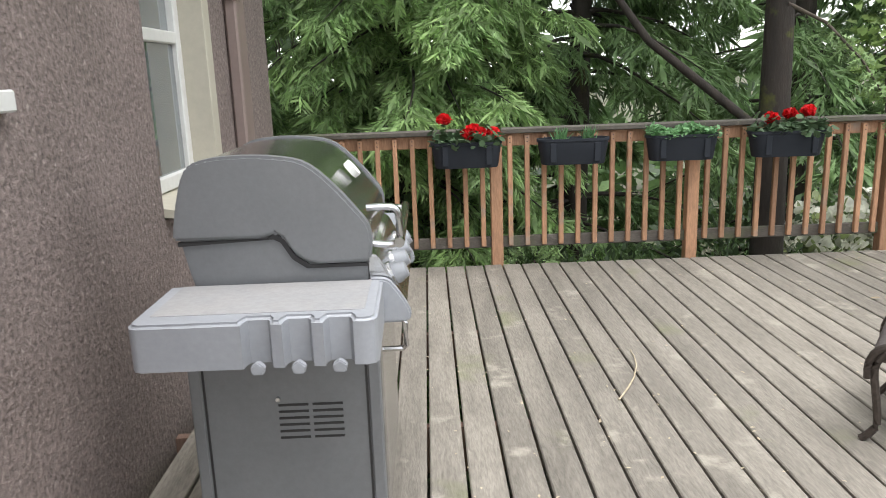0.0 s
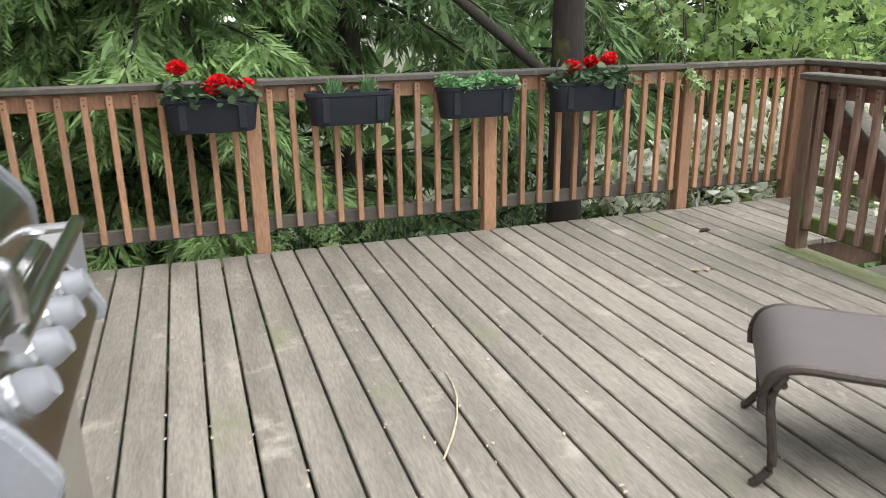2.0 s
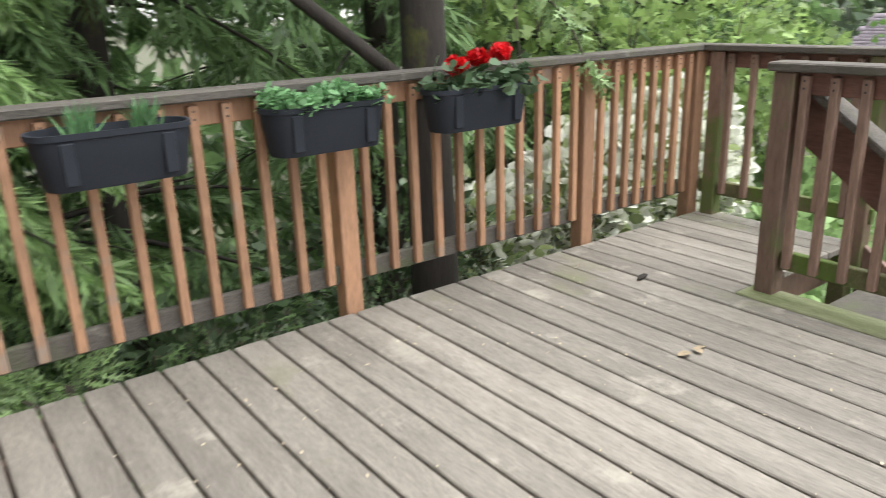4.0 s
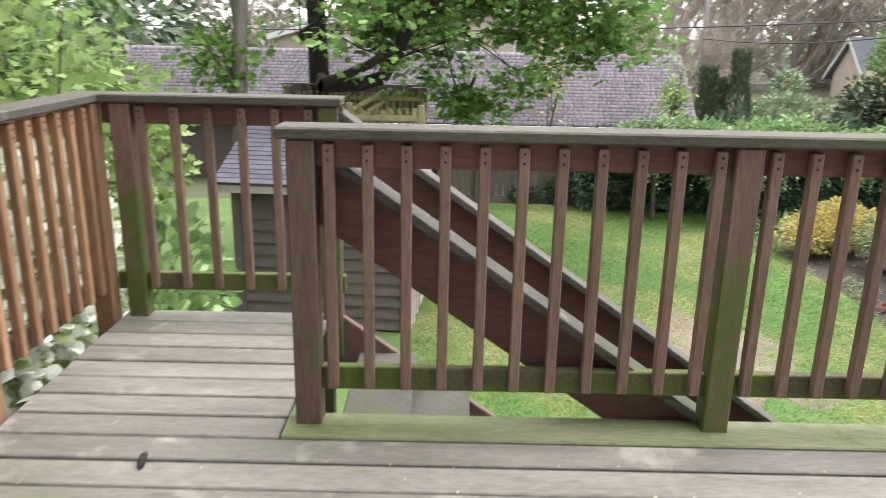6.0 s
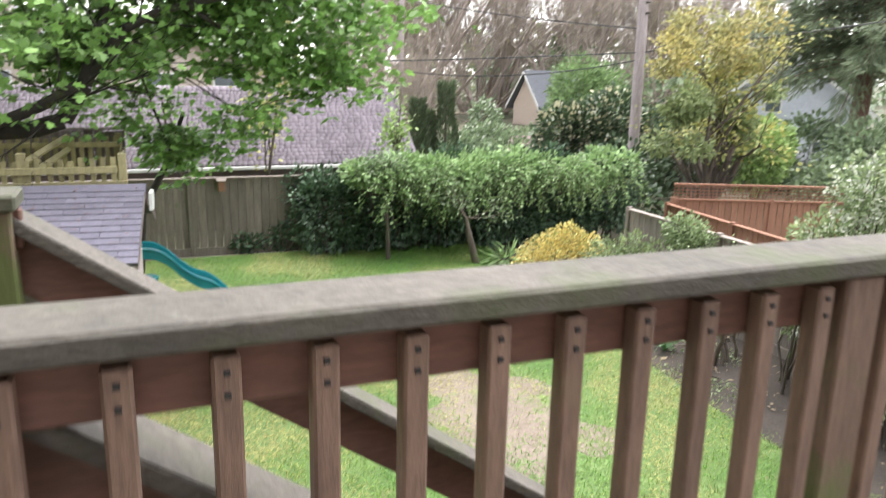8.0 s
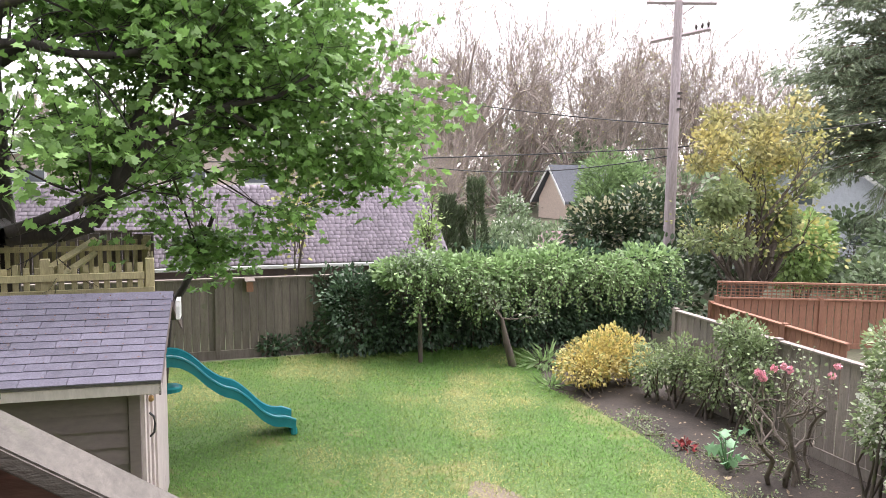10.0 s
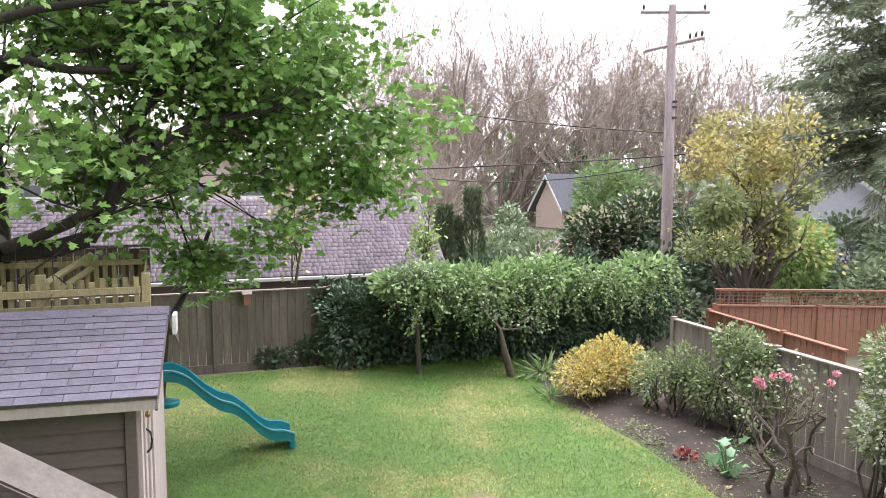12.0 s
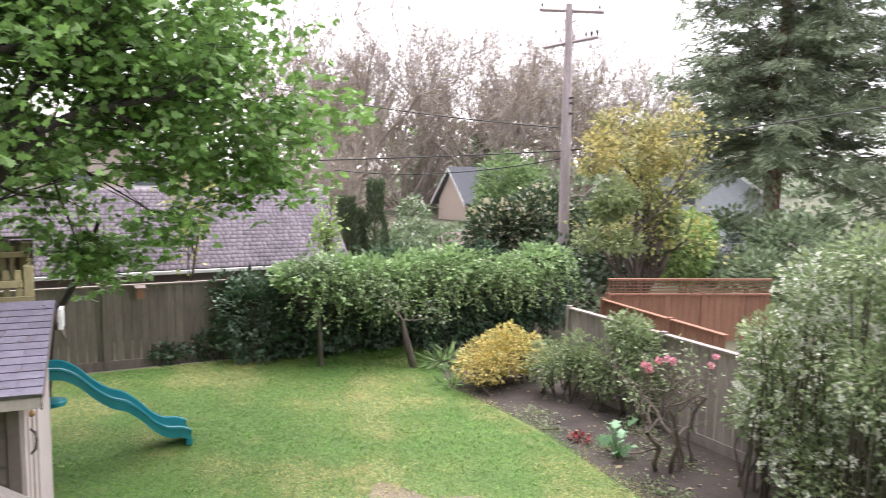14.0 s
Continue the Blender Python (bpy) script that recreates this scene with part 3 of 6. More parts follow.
def slanted(x0, x1, y_top, z_top, length_y, depth, bevel=0.004):
    """A board on edge that follows the flight."""
    return prism([(y_top, z_top), (y_top - length_y, z_top - length_y * SL), (y_top - length_y, z_top - length_y * SL - depth), (y_top, z_top - depth)], "x", x0, x1, bevel)


for x0, label in ((4.36, "dark stair stringer"), (5.27, "dark stair stringer")):
    part("stringer", slanted(x0, x0 + 0.04, Y0 + 0.1, 0.02, run_all - 0.05, 0.32), M["cedar_dark"], stairs, label)
for x0, yt, zt in ((4.36, 5.55, 0.955), (5.31, 5.60, 0.955)):
    part("handrail", slanted(x0, x0 + 0.04, yt, zt, 3.05, 0.235 if x0 < 5 else 0.15), M["red_rail"], stairs, "red-brown handrail plank")
    part("handrail_cap", slanted(x0 - 0.05, x0 + 0.09, yt, zt + 0.042, 3.06, 0.038), M["cap"], stairs, "weathered grey handrail cap")
for x0 in (4.405, 5.22):
    part("stair_post", bm_box(x0, x0 + 0.085, 2.50, 2.585, G - 0.1, -1.2), M["moss"], stairs)

# ---- shed ----
SX0, SX1, SY0, SY1 = 10.82, 13.0, 5.60, 7.9
shed = thing("shed", "taupe clapboard garden shed with grey shingle roof", "shed")
SE, SR = -0.525, 0.015
XR = (10.55 + 13.27) / 2
gable = [(SX0, G), (SX1, G), (SX1, SE + 0.05), (XR, SR - 0.06), (SX0, SE + 0.05)]
part("wall", prism(gable, "y", SY0, SY1), M["shed"], shed)
for k in range(12):
    z0 = G + 0.03 + k * 0.162
    if z0 + 0.17 < SE:
        part("clapboard", prism([(SX0 - 0.038, z0), (SX0 - 0.003, z0), (SX0 - 0.003, z0 + 0.159), (SX0 - 0.006, z0 + 0.159)], "y", SY0 + 0.10, SY1 - 0.1), M["shed"], shed)
for y0, y1 in ((SY0 - 0.01, SY0 + 0.09), (SY1 - 0.09, SY1 + 0.01)):
    part("corner_board", bm_box(SX0 - 0.055, SX0 - 0.002, y0, y1, G, SE, bevel=0.003), M["shed"], shed)
part("eave_board", bm_box(10.56, 10.585, SY0 - 0.22, SY1 + 0.16, SE - 0.10, SE - 0.005, bevel=0.003), M["door_white"], shed, "pinkish-white eave board")
for k, (x0, x1) in enumerate(((10.83, 10.93), (10.96, 11.05), (11.09, 11.22), (11.26, 11.40), (11.44, 11.56), (11.60, 11.74), (11.78, 12.95))):
    part("door_trim", bm_box(x0, x1, SY0 - (0.045 if k % 2 == 0 else 0.022), SY0 - 0.003, G + 0.02, SE - 0.02, bevel=0.004), M["door_white"], shed, "peeling pinkish-white door trim")
part("door_handle", tube([(11.14, SY0 - 0.045, -1.22), (11.14, SY0 - 0.085, -1.18), (11.14, SY0 - 0.095, -1.10), (11.14, SY0 - 0.085, -1.02), (11.14, SY0 - 0.045, -0.98)], 0.012, 6), M["black"], shed, "curved black door pull", True)
part("door_latch", tube([(11.14, SY0 - 0.045, -0.84), (11.14, SY0 - 0.075, -0.84), (11.14, SY0 - 0.09, -0.84)], [0.03, 0.034, 0.02], 10), M["brass"], shed, "tarnished brass latch", True)
slope = math.atan2(SR - SE, XR - 10.55)
for sgn in (1, -1):
    roofp = [(10.55, SE), (XR, SR), (XR, SR + 0.02), (10.55, SE + 0.02)] if sgn > 0 else [(XR, SR), (13.27, SE), (13.27, SE + 0.02), (XR, SR + 0.02)]
    part("roof", prism(roofp, "y", SY0 - 0.22, SY1 + 0.17), M["shake_dark"], shed, "roof boards under the shingles")
for x0, x1, z0, z1 in ((10.56, XR, SE, SR), (XR, 13.26, SR, SE)):
    part("rake_board", prism([(x0, z0 - 0.11), (x1, z1 - 0.11), (x1, z1 - 0.005), (x0, z0 - 0.005)], "y", SY0 - 0.215, SY0 - 0.195), M["shed"], shed, "taupe rake board")
vent = part("gable_vent", bm_box(XR + 0.02, XR + 0.24, SY0 - 0.29, SY0 - 0.246, SR - 0.26, SR - 0.05, bevel=0.006), M["white"], shed, "small white louvred gable vent")
for k in range(3):
    part("slat", prism([(XR + 0.008, SR - 0.25 + 0.065 * k), (XR + 0.020, SR - 0.25 + 0.065 * k), (XR + 0.020, SR - 0.20 + 0.065 * k)], "y", SY0 - 0.285, SY0 - 0.25), M["white"], vent)
shed.matrix_world = Matrix.Translation((10.95, 5.38, 0)) @ Matrix.Rotation(radians(-5.0), 4, "Z") @ Matrix.Translation((-10.55, -5.38, 0))

# ---- fences ----
def board_fence(name, label, x0, x1, y0, y1, z0, height, wood, width=0.14, group="", cap=True):
    """A fence of upright boards between two points on rails and posts."""
    f = thing(name, label, "fence", group)
    a, b = Vector((x0, y0, 0)), Vector((x1, y1, 0))
    L = (b - a).length
    f.matrix_world = Matrix.Translation((x0, y0, z0)) @ Matrix.Rotation(math.atan2(y1 - y0, x1 - x0), 4, "Z")
    n = int(L / (width + 0.008))
    w = L / n
    shape = finish("board", bm_box(-w / 2 + 0.008, w / 2 - 0.008, -0.011, 0.011, 0.10, height, bevel=0.003), M[wood])
    for i in range(n):
        o = new("board", shape)
        o.parent = f
        o.matrix_basis = pose((i + 0.5) * w, random.uniform(-0.004, 0.004), random.uniform(-0.015, 0.01), 0, 0, random.uniform(-0.6, 0.6))
    for z in (0.02, height * 0.9):
        part("rail", bm_box(0, L, 0.013, 0.052, z, z + 0.09), M[wood], f)
    for i in range(int(L / 2.3) + 1):
        part("post", bm_box(i * 2.3 - 0.045, i * 2.3 + 0.045, -0.055, 0.045, 0, height + 0.06, bevel=0.005), M[wood], f)
    part("kickboard", bm_box(0, L, -0.035, -0.012, -0.02, 0.16), M[wood], f)
    if cap:
        part("cap", bm_box(0, L, -0.06, 0.06, height + 0.002, height + 0.03), M[wood], f)
    return f


board_fence("fence", "weathered grey board fence at the lawn's end", 19.3, 19.0, 9.0, -4.6, G, 1.58, "fence", 0.15)
board_fence("fence", "weathered grey board fence along the planting bed", 14.6, 7.4, -2.95, -3.05, G, 1.45, "fence_pale", 0.15)

# ---- garage behind the fence ----
garage = thing("garage", "low garage with a weathered cedar shake roof", "garage")
part("wall", bm_box(21.75, 25.4, -1.1, 13.9, -4.0, -1.0), M["shed"], garage)
part("gable", prism([(21.75, -1.0), (25.4, -1.0), (23.55, 0.62)], "y", -1.1, -1.0), M["shed"], garage)
part("roof", prism([(21.45, -0.96), (23.55, 0.74), (25.65, -0.96), (25.65, -1.06), (23.55, 0.64), (21.45, -1.06)], "y", -1.34, 14.0), M["shake_dark"], garage, "roof boards under the shakes")
part("gutter", bm_box(21.36, 21.45, -1.34, 14.0, -1.06, -0.98, bevel=0.01), M["white"], garage, "pale eave gutter")

# ---- play fort and slide behind the shed ----
fort = thing("play_fort", "mossy weathered wooden play fort with picket rails", "play structure")
for x, y, h in ((13.42, 5.50, 0.20), (13.42, 6.60, 0.22), (13.42, 7.9, 0.22), (15.1, 5.56, 0.30), (15.1, 7.9, 0.34)):
    part("post", bm_box(x - 0.05, x + 0.05, y - 0.05, y + 0.05, G, h + 0.085, bevel=0.006), M["fence_yellow"], fort)
part("platform", bm_box(13.35, 15.15, 5.45, 7.95, -1.25, -1.18), M["fence_yellow"], fort)
picket = finish("picket", bm_box(-0.012, 0.012, -0.030, 0.030, -0.52, 0.0, bevel=0.003), M["fence_yellow"])
# front rails with pickets behind them
part("rail", bm_box(13.33, 13.365, 5.56, 7.95, 0.055, 0.135, bevel=0.004), M["fence_yellow"], fort)
part("rail", bm_box(13.33, 13.365, 5.46, 7.95, -0.155, -0.045, bevel=0.004), M["fence_yellow"], fort)
for i in range(18):
    o = new("picket", picket)
    o.parent = fort
    o.location = (13.382, 5.60 + i * 0.118 + random.uniform(-0.012, 0.012), 0.235 + random.uniform(-0.03, 0.02))
# side rails on both flanks
for y in (5.50, 7.86):
    for z in (-0.10, 0.09):
        part("side_rail", bm_box(13.40, 15.05, y - 0.015, y + 0.015, z, z + 0.085, bevel=0.003), M["fence_yellow"], fort)
    for i in range(12):
        o = new("picket", picket)
        o.parent = fort
        o.matrix_basis = pose(13.52 + i * 0.13, y + 0.03, 0.22 + random.uniform(-0.02, 0.02), 0, 0, 90)
# rail and pickets at the back, before a tall board screen
part("rail", bm_box(14.98, 15.015, 5.52, 7.95, 0.20, 0.27, bevel=0.004), M["fence_yellow"], fort)
for i in range(20):
    o = new("picket", picket)
    o.parent = fort
    o.location = (15.03, 5.60 + i * 0.11, 0.33 + random.uniform(-0.02, 0.02))
slab = finish("screen_board", bm_box(-0.011, 0.011, -0.066, 0.066, -0.55, 0.0, bevel=0.003), M["fence"])
for i in range(18):
    o = new("screen_board", slab)
    o.parent = fort
    o.location = (15.19, 5.54 + i * 0.138, 0.41 + random.uniform(-0.01, 0.015))
part("screen_cap", bm_box(15.15, 15.24, 5.46, 8.0, 0.425, 0.455, bevel=0.004), M["fence"], fort)
# stair rails climbing to the platform
for z in (0.02, 0.20):
    part("ladder_rail", tube([(13.6, 6.62, z - 0.05), (14.9, 6.20, z + 0.16)], 0.045, 4), M["fence_yellow"], fort)

slide = thing("slide", "teal plastic wavy garden slide on the lawn", "slide")
sl = [(5.46, -1.31), (5.22, -1.32), (5.02, -1.43), (4.82, -1.63), (4.62, -1.78), (4.44, -1.85), (4.26, -2.00), (4.08, -2.19), (3.92, -2.29), (3.76, -2.31), (3.62, -2.37)]


def smooth_line(pts, k=4):
    out = []
    for i in range(len(pts) - 1):
        p = [pts[max(i - 1, 0)], pts[i], pts[i + 1], pts[min(i + 2, len(pts) - 1)]]
        for j in range(k):
            t = j / k
            out.append(tuple(0.5 * (2 * p[1][c] + (p[2][c] - p[0][c]) * t + (2 * p[0][c] - 5 * p[1][c] + 4 * p[2][c] - p[3][c]) * t * t
                                    + (3 * p[1][c] - p[0][c] - 3 * p[2][c] + p[3][c]) * t ** 3) for c in range(len(pts[0]))))
    return out + [pts[-1]]


def swept(line, section, x_mid):
    """A section (x, z) carried along a line (y, z)."""
    bm = bmesh.new()
    rings = [[bm.verts.new((x_mid + sx, y, z + sz)) for sx, sz in section] for y, z in line]
    n = len(section)
    for a, b in zip(rings, rings[1:]):
        for k in range(n):
            bm.faces.new((a[k], a[(k + 1) % n], b[(k + 1) % n], b[k]))
    bm.faces.new(rings[0])
    bm.faces.new(rings[-1][::-1])
    bmesh.ops.recalc_face_normals(bm, faces=bm.faces)
    return bm


line = smooth_line(sl)
part("chute", swept(line, [(-0.20, 0.0), (-0.1, -0.012), (0.1, -0.012), (0.20, 0.0), (0.2, -0.03), (-0.2, -0.03)], 14.75), M["teal"], slide, smooth=True)
for s in (-1, 1):
    part("side_wall", swept(line, [(s * 0.20, -0.04), (s * 0.205, 0.11), (s * 0.22, 0.125), (s * 0.25, 0.12), (s * 0.255, 0.09), (s * 0.235, 0.08), (s * 0.23, -0.04)], 14.75), M["teal"], slide, smooth=True)
for s in (-0.09, 0.0, 0.09):
    part("rib", swept(line, [(s - 0.012, -0.011), (s, 0.004), (s + 0.012, -0.011)], 14.75), M["teal"], slide)
part("foot", bm_box(14.53, 14.97, 3.60, 3.69, G, -2.38, bevel=0.02), M["teal"], slide)
step = thing("fort_bin", "round teal plastic lid on the fort's side", "fort fitting")
part("disc", tube([(14.35, 5.30, -1.62), (14.35, 5.30, -1.57), (14.35, 5.30, -1.55)], [0.14, 0.15, 0.12], 16), M["teal"], step)
part("bracket", bm_box(14.33, 14.37, 5.30, 5.48, -1.66, -1.62), M["teal"], step)

box_b = thing("birdhouse", "small red-brown birdhouse on the fence post", "birdhouse")
part("body", bm_box(19.02, 19.14, 3.72, 3.85, -1.16, -0.95, bevel=0.004), M["fence_red"], box_b)
part("roof", prism([(18.99, -0.96), (19.17, -0.90), (19.17, -0.88), (18.99, -0.94)], "y", 3.69, 3.88), M["fence"], box_b)

# ---- neighbours' red fence with lattice ----
red = board_fence("fence", "red-brown cedar fence with a lattice top", 17.4, 15.9, -6.2, -9.9, G - 0.1, 1.12, "fence_red", 0.14)
Lr = math.hypot(1.5, 3.7)
lat = bmesh.new()
for i in range(40):
    box(lat, i * 0.1, i * 0.1 + 0.022, -0.006, 0.0, 1.16, 1.46)
for i in range(4):
    box(lat, 0, Lr, 0.001, 0.007, 1.19 + 0.075 * i, 1.212 + 0.075 * i)
part("lattice", lat, M["fence_red"], red, "red-brown square lattice")
part("lattice_cap", bm_box(0, Lr, -0.05, 0.05, 1.47, 1.51), M["fence_red"], red)
board_fence("fence", "lower red-brown board fence sloping to the corner", 17.2, 13.4, -5.9, -5.6, G - 0.1, 1.05, "fence_red", 0.14)

# ---- utility pole and wires ----
pole = thing("utility_pole", "tall weathered wooden utility pole with two crossarms", "utility pole", at=(22.2, -8.48, 0))
part("shaft", tube([(0, 0, G), (0.02, 0.02, 2.0), (0.05, 0.05, 6.2)], [0.17, 0.15, 0.11], 12), M["pole"], pole, smooth=True)
AD = Vector((0.60, 0.80, 0))
for z, half, off, name in ((6.0, 0.95, 0.0, "crossarm"), (5.1, 0.80, 0.12, "crossarm")):
    tip = 0.05 if off == 0 else -0.15
    a, b = AD * -half + Vector((0, 0, z - tip)), AD * half + Vector((0, 0, z + tip))
    arm = part(name, tube([a, b], 0.06, 4), M["pole"], pole)
    for f in ((-0.85, 0.9) if off == 0 else (-0.95, -0.75, -0.55)):
        p = AD * half * f + Vector((0, 0, z + 0.06 + tip * f))
        part("insulator", tube([p, p + Vector((0, 0, 0.08)), p + Vector((0, 0, 0.14))], [0.02, 0.05, 0.03], 8), M["iron"], arm)
for s in (-1, 1):
    part("brace", tube([AD * 0.45 * s + Vector((0, 0, 5.97)), Vector((0.03, 0.03, 5.6))], 0.018, 5), M["pole"], pole)
for z in (3.0, 3.3, 3.45):
    part("cable_bracket", bm_box(-0.2, 0.2, -0.05, 0.05, z, z + 0.06), M["iron"], pole)


def cable(a, b, sag, r=0.018):
    pts = []
    for i in range(17):
        t = i / 16
        p = Vector(a).lerp(Vector(b), t)
        p.z -= sag * 4 * t * (1 - t)
        pts.append(p)
    w = solid("overhead_cable", tube(pts, r, 5), M["wire"], "thin black overhead cable on the utility pole", "cable", "overhead cables")
    return w


cable((22.2, -8.5, 1.95), (30.0, 24.0, 1.6), 0.5)
cable((22.2, -8.5, 1.95), (2.0, -26.0, 7.5), 0.6)
cable((22.2, -8.5, 1.75), (30.0, -4.0, 1.2), 0.3)
cable((22.2, -8.5, 2.6), (60.0, -2.0, 9.0), 0.8)
pole2 = thing("utility_pole", "far grey utility pole behind the garage", "utility pole")
part("shaft", tube([(46.0, -9.2, G), (46.0, -9.2, 5.6)], [0.17, 0.13], 8), M["pole"], pole2)
part("crossarm", tube([(46.0, -10.1, 5.3), (46.0, -8.3, 5.3)], 0.06, 4), M["pole"], pole2)

# ---- houses in the distance ----
def house(label, at, turn, w, d, h, rise, wall, roof, windows):
    """A gabled house whose gable end faces -x before it is turned."""
    ob = thing("house", label, "house", "", at, turn)
    part("wall", prism([(-w / 2, 0), (w / 2, 0), (w / 2, h), (0, h + rise), (-w / 2, h)], "x", 0, d), wall, ob)
    for s in (-1, 1):
        part("roof", prism([(s * (w / 2 + 0.4), h - 0.35), (0, h + rise + 0.02), (0, h + rise + 0.2), (s * (w / 2 + 0.4), h - 0.15)], "x", -0.4, d + 0.4), roof, ob)
        part("bargeboard", prism([(s * (w / 2 + 0.42), h - 0.42), (0, h + rise - 0.06), (0, h + rise + 0.14), (s * (w / 2 + 0.42), h - 0.18)], "x", -0.48, -0.42), M["white"], ob)
    for y, z, ww, hh in windows:
        win = part("window", bm_box(-0.06, -0.005, y - ww / 2, y + ww / 2, z, z + hh), M["white"], ob, "white window frame")
        for i in (0, 1):
            part("pane", bm_box(-0.075, -0.062, y - ww / 2 + 0.08, y + ww / 2 - 0.08, z + 0.08 + i * hh / 2, z + hh / 2 - 0.04 + i * hh / 2), M["glass"], win)
    return ob


M["peach"] = mat("peach_siding", (0.66, 0.54, 0.45), (0.60, 0.49, 0.41), 0.8)
M["pale_blue"] = mat("pale_blue_siding", (0.60, 0.63, 0.68), (0.54, 0.57, 0.62), 0.8)
M["beige"] = mat("beige_siding", (0.50, 0.42, 0.36), (0.44, 0.37, 0.32), 0.8)
M["slate"] = mat("slate_roof", (0.10, 0.105, 0.12), (0.075, 0.08, 0.09), 0.85)
M["pink_roof"] = mat("pinkish_roof", (0.30, 0.21, 0.21), (0.25, 0.175, 0.175), 0.85)
house("peach house with a white-trimmed gable and dark roof", (52.0, -20.76, -7.3), -75, 2.7, 5.0, 6.2, 2.2, M["peach"], M["slate"], [])
house("pale blue house with a grey roof behind the trees", (31.0, -23.5, -3.4), -48, 7.0, 8.0, 3.2, 2.6, M["pale_blue"], M["slate"], [(0.6, 3.0, 0.8, 1.1), (-1.8, 1.2, 1.0, 1.2)])
house("pale blue low house wing with a grey roof", (26.0, -15.8, -3.4), -45, 5.0, 6.0, 1.6, 0.9, M["pale_blue"], M["slate"], [(0, 0.6, 0.9, 0.8)])
house("beige two-storey house with white grid windows", (36.0, 5.6, -4.8), 0, 14.0, 9.0, 6.0, 1.6, M["beige"], M["slate"], [(-4, 4.6, 1.4, 1.1), (-1.2, 4.6, 1.4, 1.1), (1.8, 4.6, 1.4, 1.1), (4.6, 4.6, 1.4, 1.1), (0, 5.9, 1.2, 0.8)])
house("small outbuilding with a faded pink roof", (27.4, -10.3, -3.6), 60, 2.4, 2.6, 1.75, 0.6, M["shed"], M["pink_roof"], [])

# ---- gas grill ----
grill = thing("gas_grill", "silver-grey gas grill with stainless front beside the wall", "grill")
GY0, GY1 = 3.08, 3.80
cab = part("cabinet", bm_box(0.0, 0.545, GY0, GY1, 0.10, 0.80, bevel=0.006), M["grill"], grill, "grey painted cabinet")
for x0 in (0.028, 0.508):
    part("groove", bm_box(x0, x0 + 0.007, GY0 - 0.002, GY0 + 0.001, 0.11, 0.77), M["black"], cab)
part("corner_post", bm_box(0.517, 0.553, GY0 - 0.008, GY0 + 0.03, 0.09, 0.78, bevel=0.004), M["grill"], cab)
part("corner_post", bm_box(-0.01, 0.026, GY0 - 0.008, GY0 + 0.03, 0.09, 0.78, bevel=0.004), M["grill"], cab)
for c in range(2):
    for r in range(6):
        part("vent_slot", bm_box(0.245 + c * 0.102, 0.335 + c * 0.102, GY0 - 0.0025, GY0 + 0.001, 0.400 + r * 0.021, 0.407 + r * 0.021), M["black"], cab, "black vent slot")
part("bolt", tube([(0.247, GY0 - 0.012, 0.53), (0.247, GY0, 0.53)], 0.007, 8), M["steel"], cab)
part("door", bm_box(0.548, 0.562, GY0 + 0.02, GY1 - 0.02, 0.13, 0.76, bevel=0.004), M["steel"], grill, "stainless cabinet door")
part("door_handle", tube([(0.562, GY0 + 0.06, 0.745), (0.62, GY0 + 0.06, 0.745), (0.632, GY0 + 0.06, 0.73), (0.632, GY0 + 0.06, 0.66), (0.62, GY0 + 0.06, 0.65), (0.562, GY0 + 0.06, 0.65)], 0.009, 8), M["steel"], grill, "bent steel door pull", True)
for x in (0.06, 0.48):
    for y in (GY0 + 0.07, GY1 - 0.07):
        part("caster", tube([(x - 0.02, y, 0.045), (x + 0.02, y, 0.045)], 0.045, 14), M["black"], grill, "black caster wheel")
        part("caster_fork", bm_box(x - 0.028, x + 0.028, y - 0.02, y + 0.02, 0.05, 0.10), M["iron"], grill)
part("firebox", prism([(0.0, 1.035), (0.02, 0.93), (0.05, 0.80), (0.53, 0.80), (0.535, 1.0), (0.30, 1.02)], "y", GY0 + 0.02, GY1 - 0.02, 0.006), M["grill"], grill, "grey cast firebox")
# black strip draws the shadow line along the gap below the lid
part("lid_gap", prism([(0.0, 1.01), (0.25, 1.012), (0.275, 1.028), (0.30, 1.01), (0.33, 0.96), (0.37, 0.932), (0.535, 0.932), (0.535, 0.922), (0.36, 0.922), (0.32, 0.95), (0.29, 1.0), (0.27, 1.01), (0.0, 0.998)], "y", GY0 + 0.012, GY0 + 0.03), M["black"], grill, "black strip in place of the shade under the lid")
lid_out = smooth_line([(-0.012, 1.017), (0.005, 1.11), (0.035, 1.205), (0.075, 1.238), (0.17, 1.25), (0.29, 1.245), (0.375, 1.225), (0.445, 1.165), (0.505, 1.095), (0.548, 1.03), (0.545, 0.94)], 3)
low = [(0.40, 0.935), (0.355, 0.947), (0.32, 0.98), (0.30, 1.015), (0.278, 1.03), (0.25, 1.018)]
lid = part("lid", prism([(0.004 + 0.985 * x, z - 0.006) for x, z in lid_out] + low, "y", GY0 + 0.052, GY1 - 0.052), M["steel"], grill, "polished stainless lid", True)
for y0, y1 in ((GY0, GY0 + 0.05), (GY1 - 0.05, GY1)):
    part("lid_end", prism(lid_out + low, "y", y0, y1, 0.008), M["grill"], lid, "grey cast lid end", True)
part("handle_stub", tube([(0.53, GY1 - 0.10, 0.985), (0.627, GY1 - 0.10, 0.985)], 0.011, 8), M["steel"], lid, "", True)
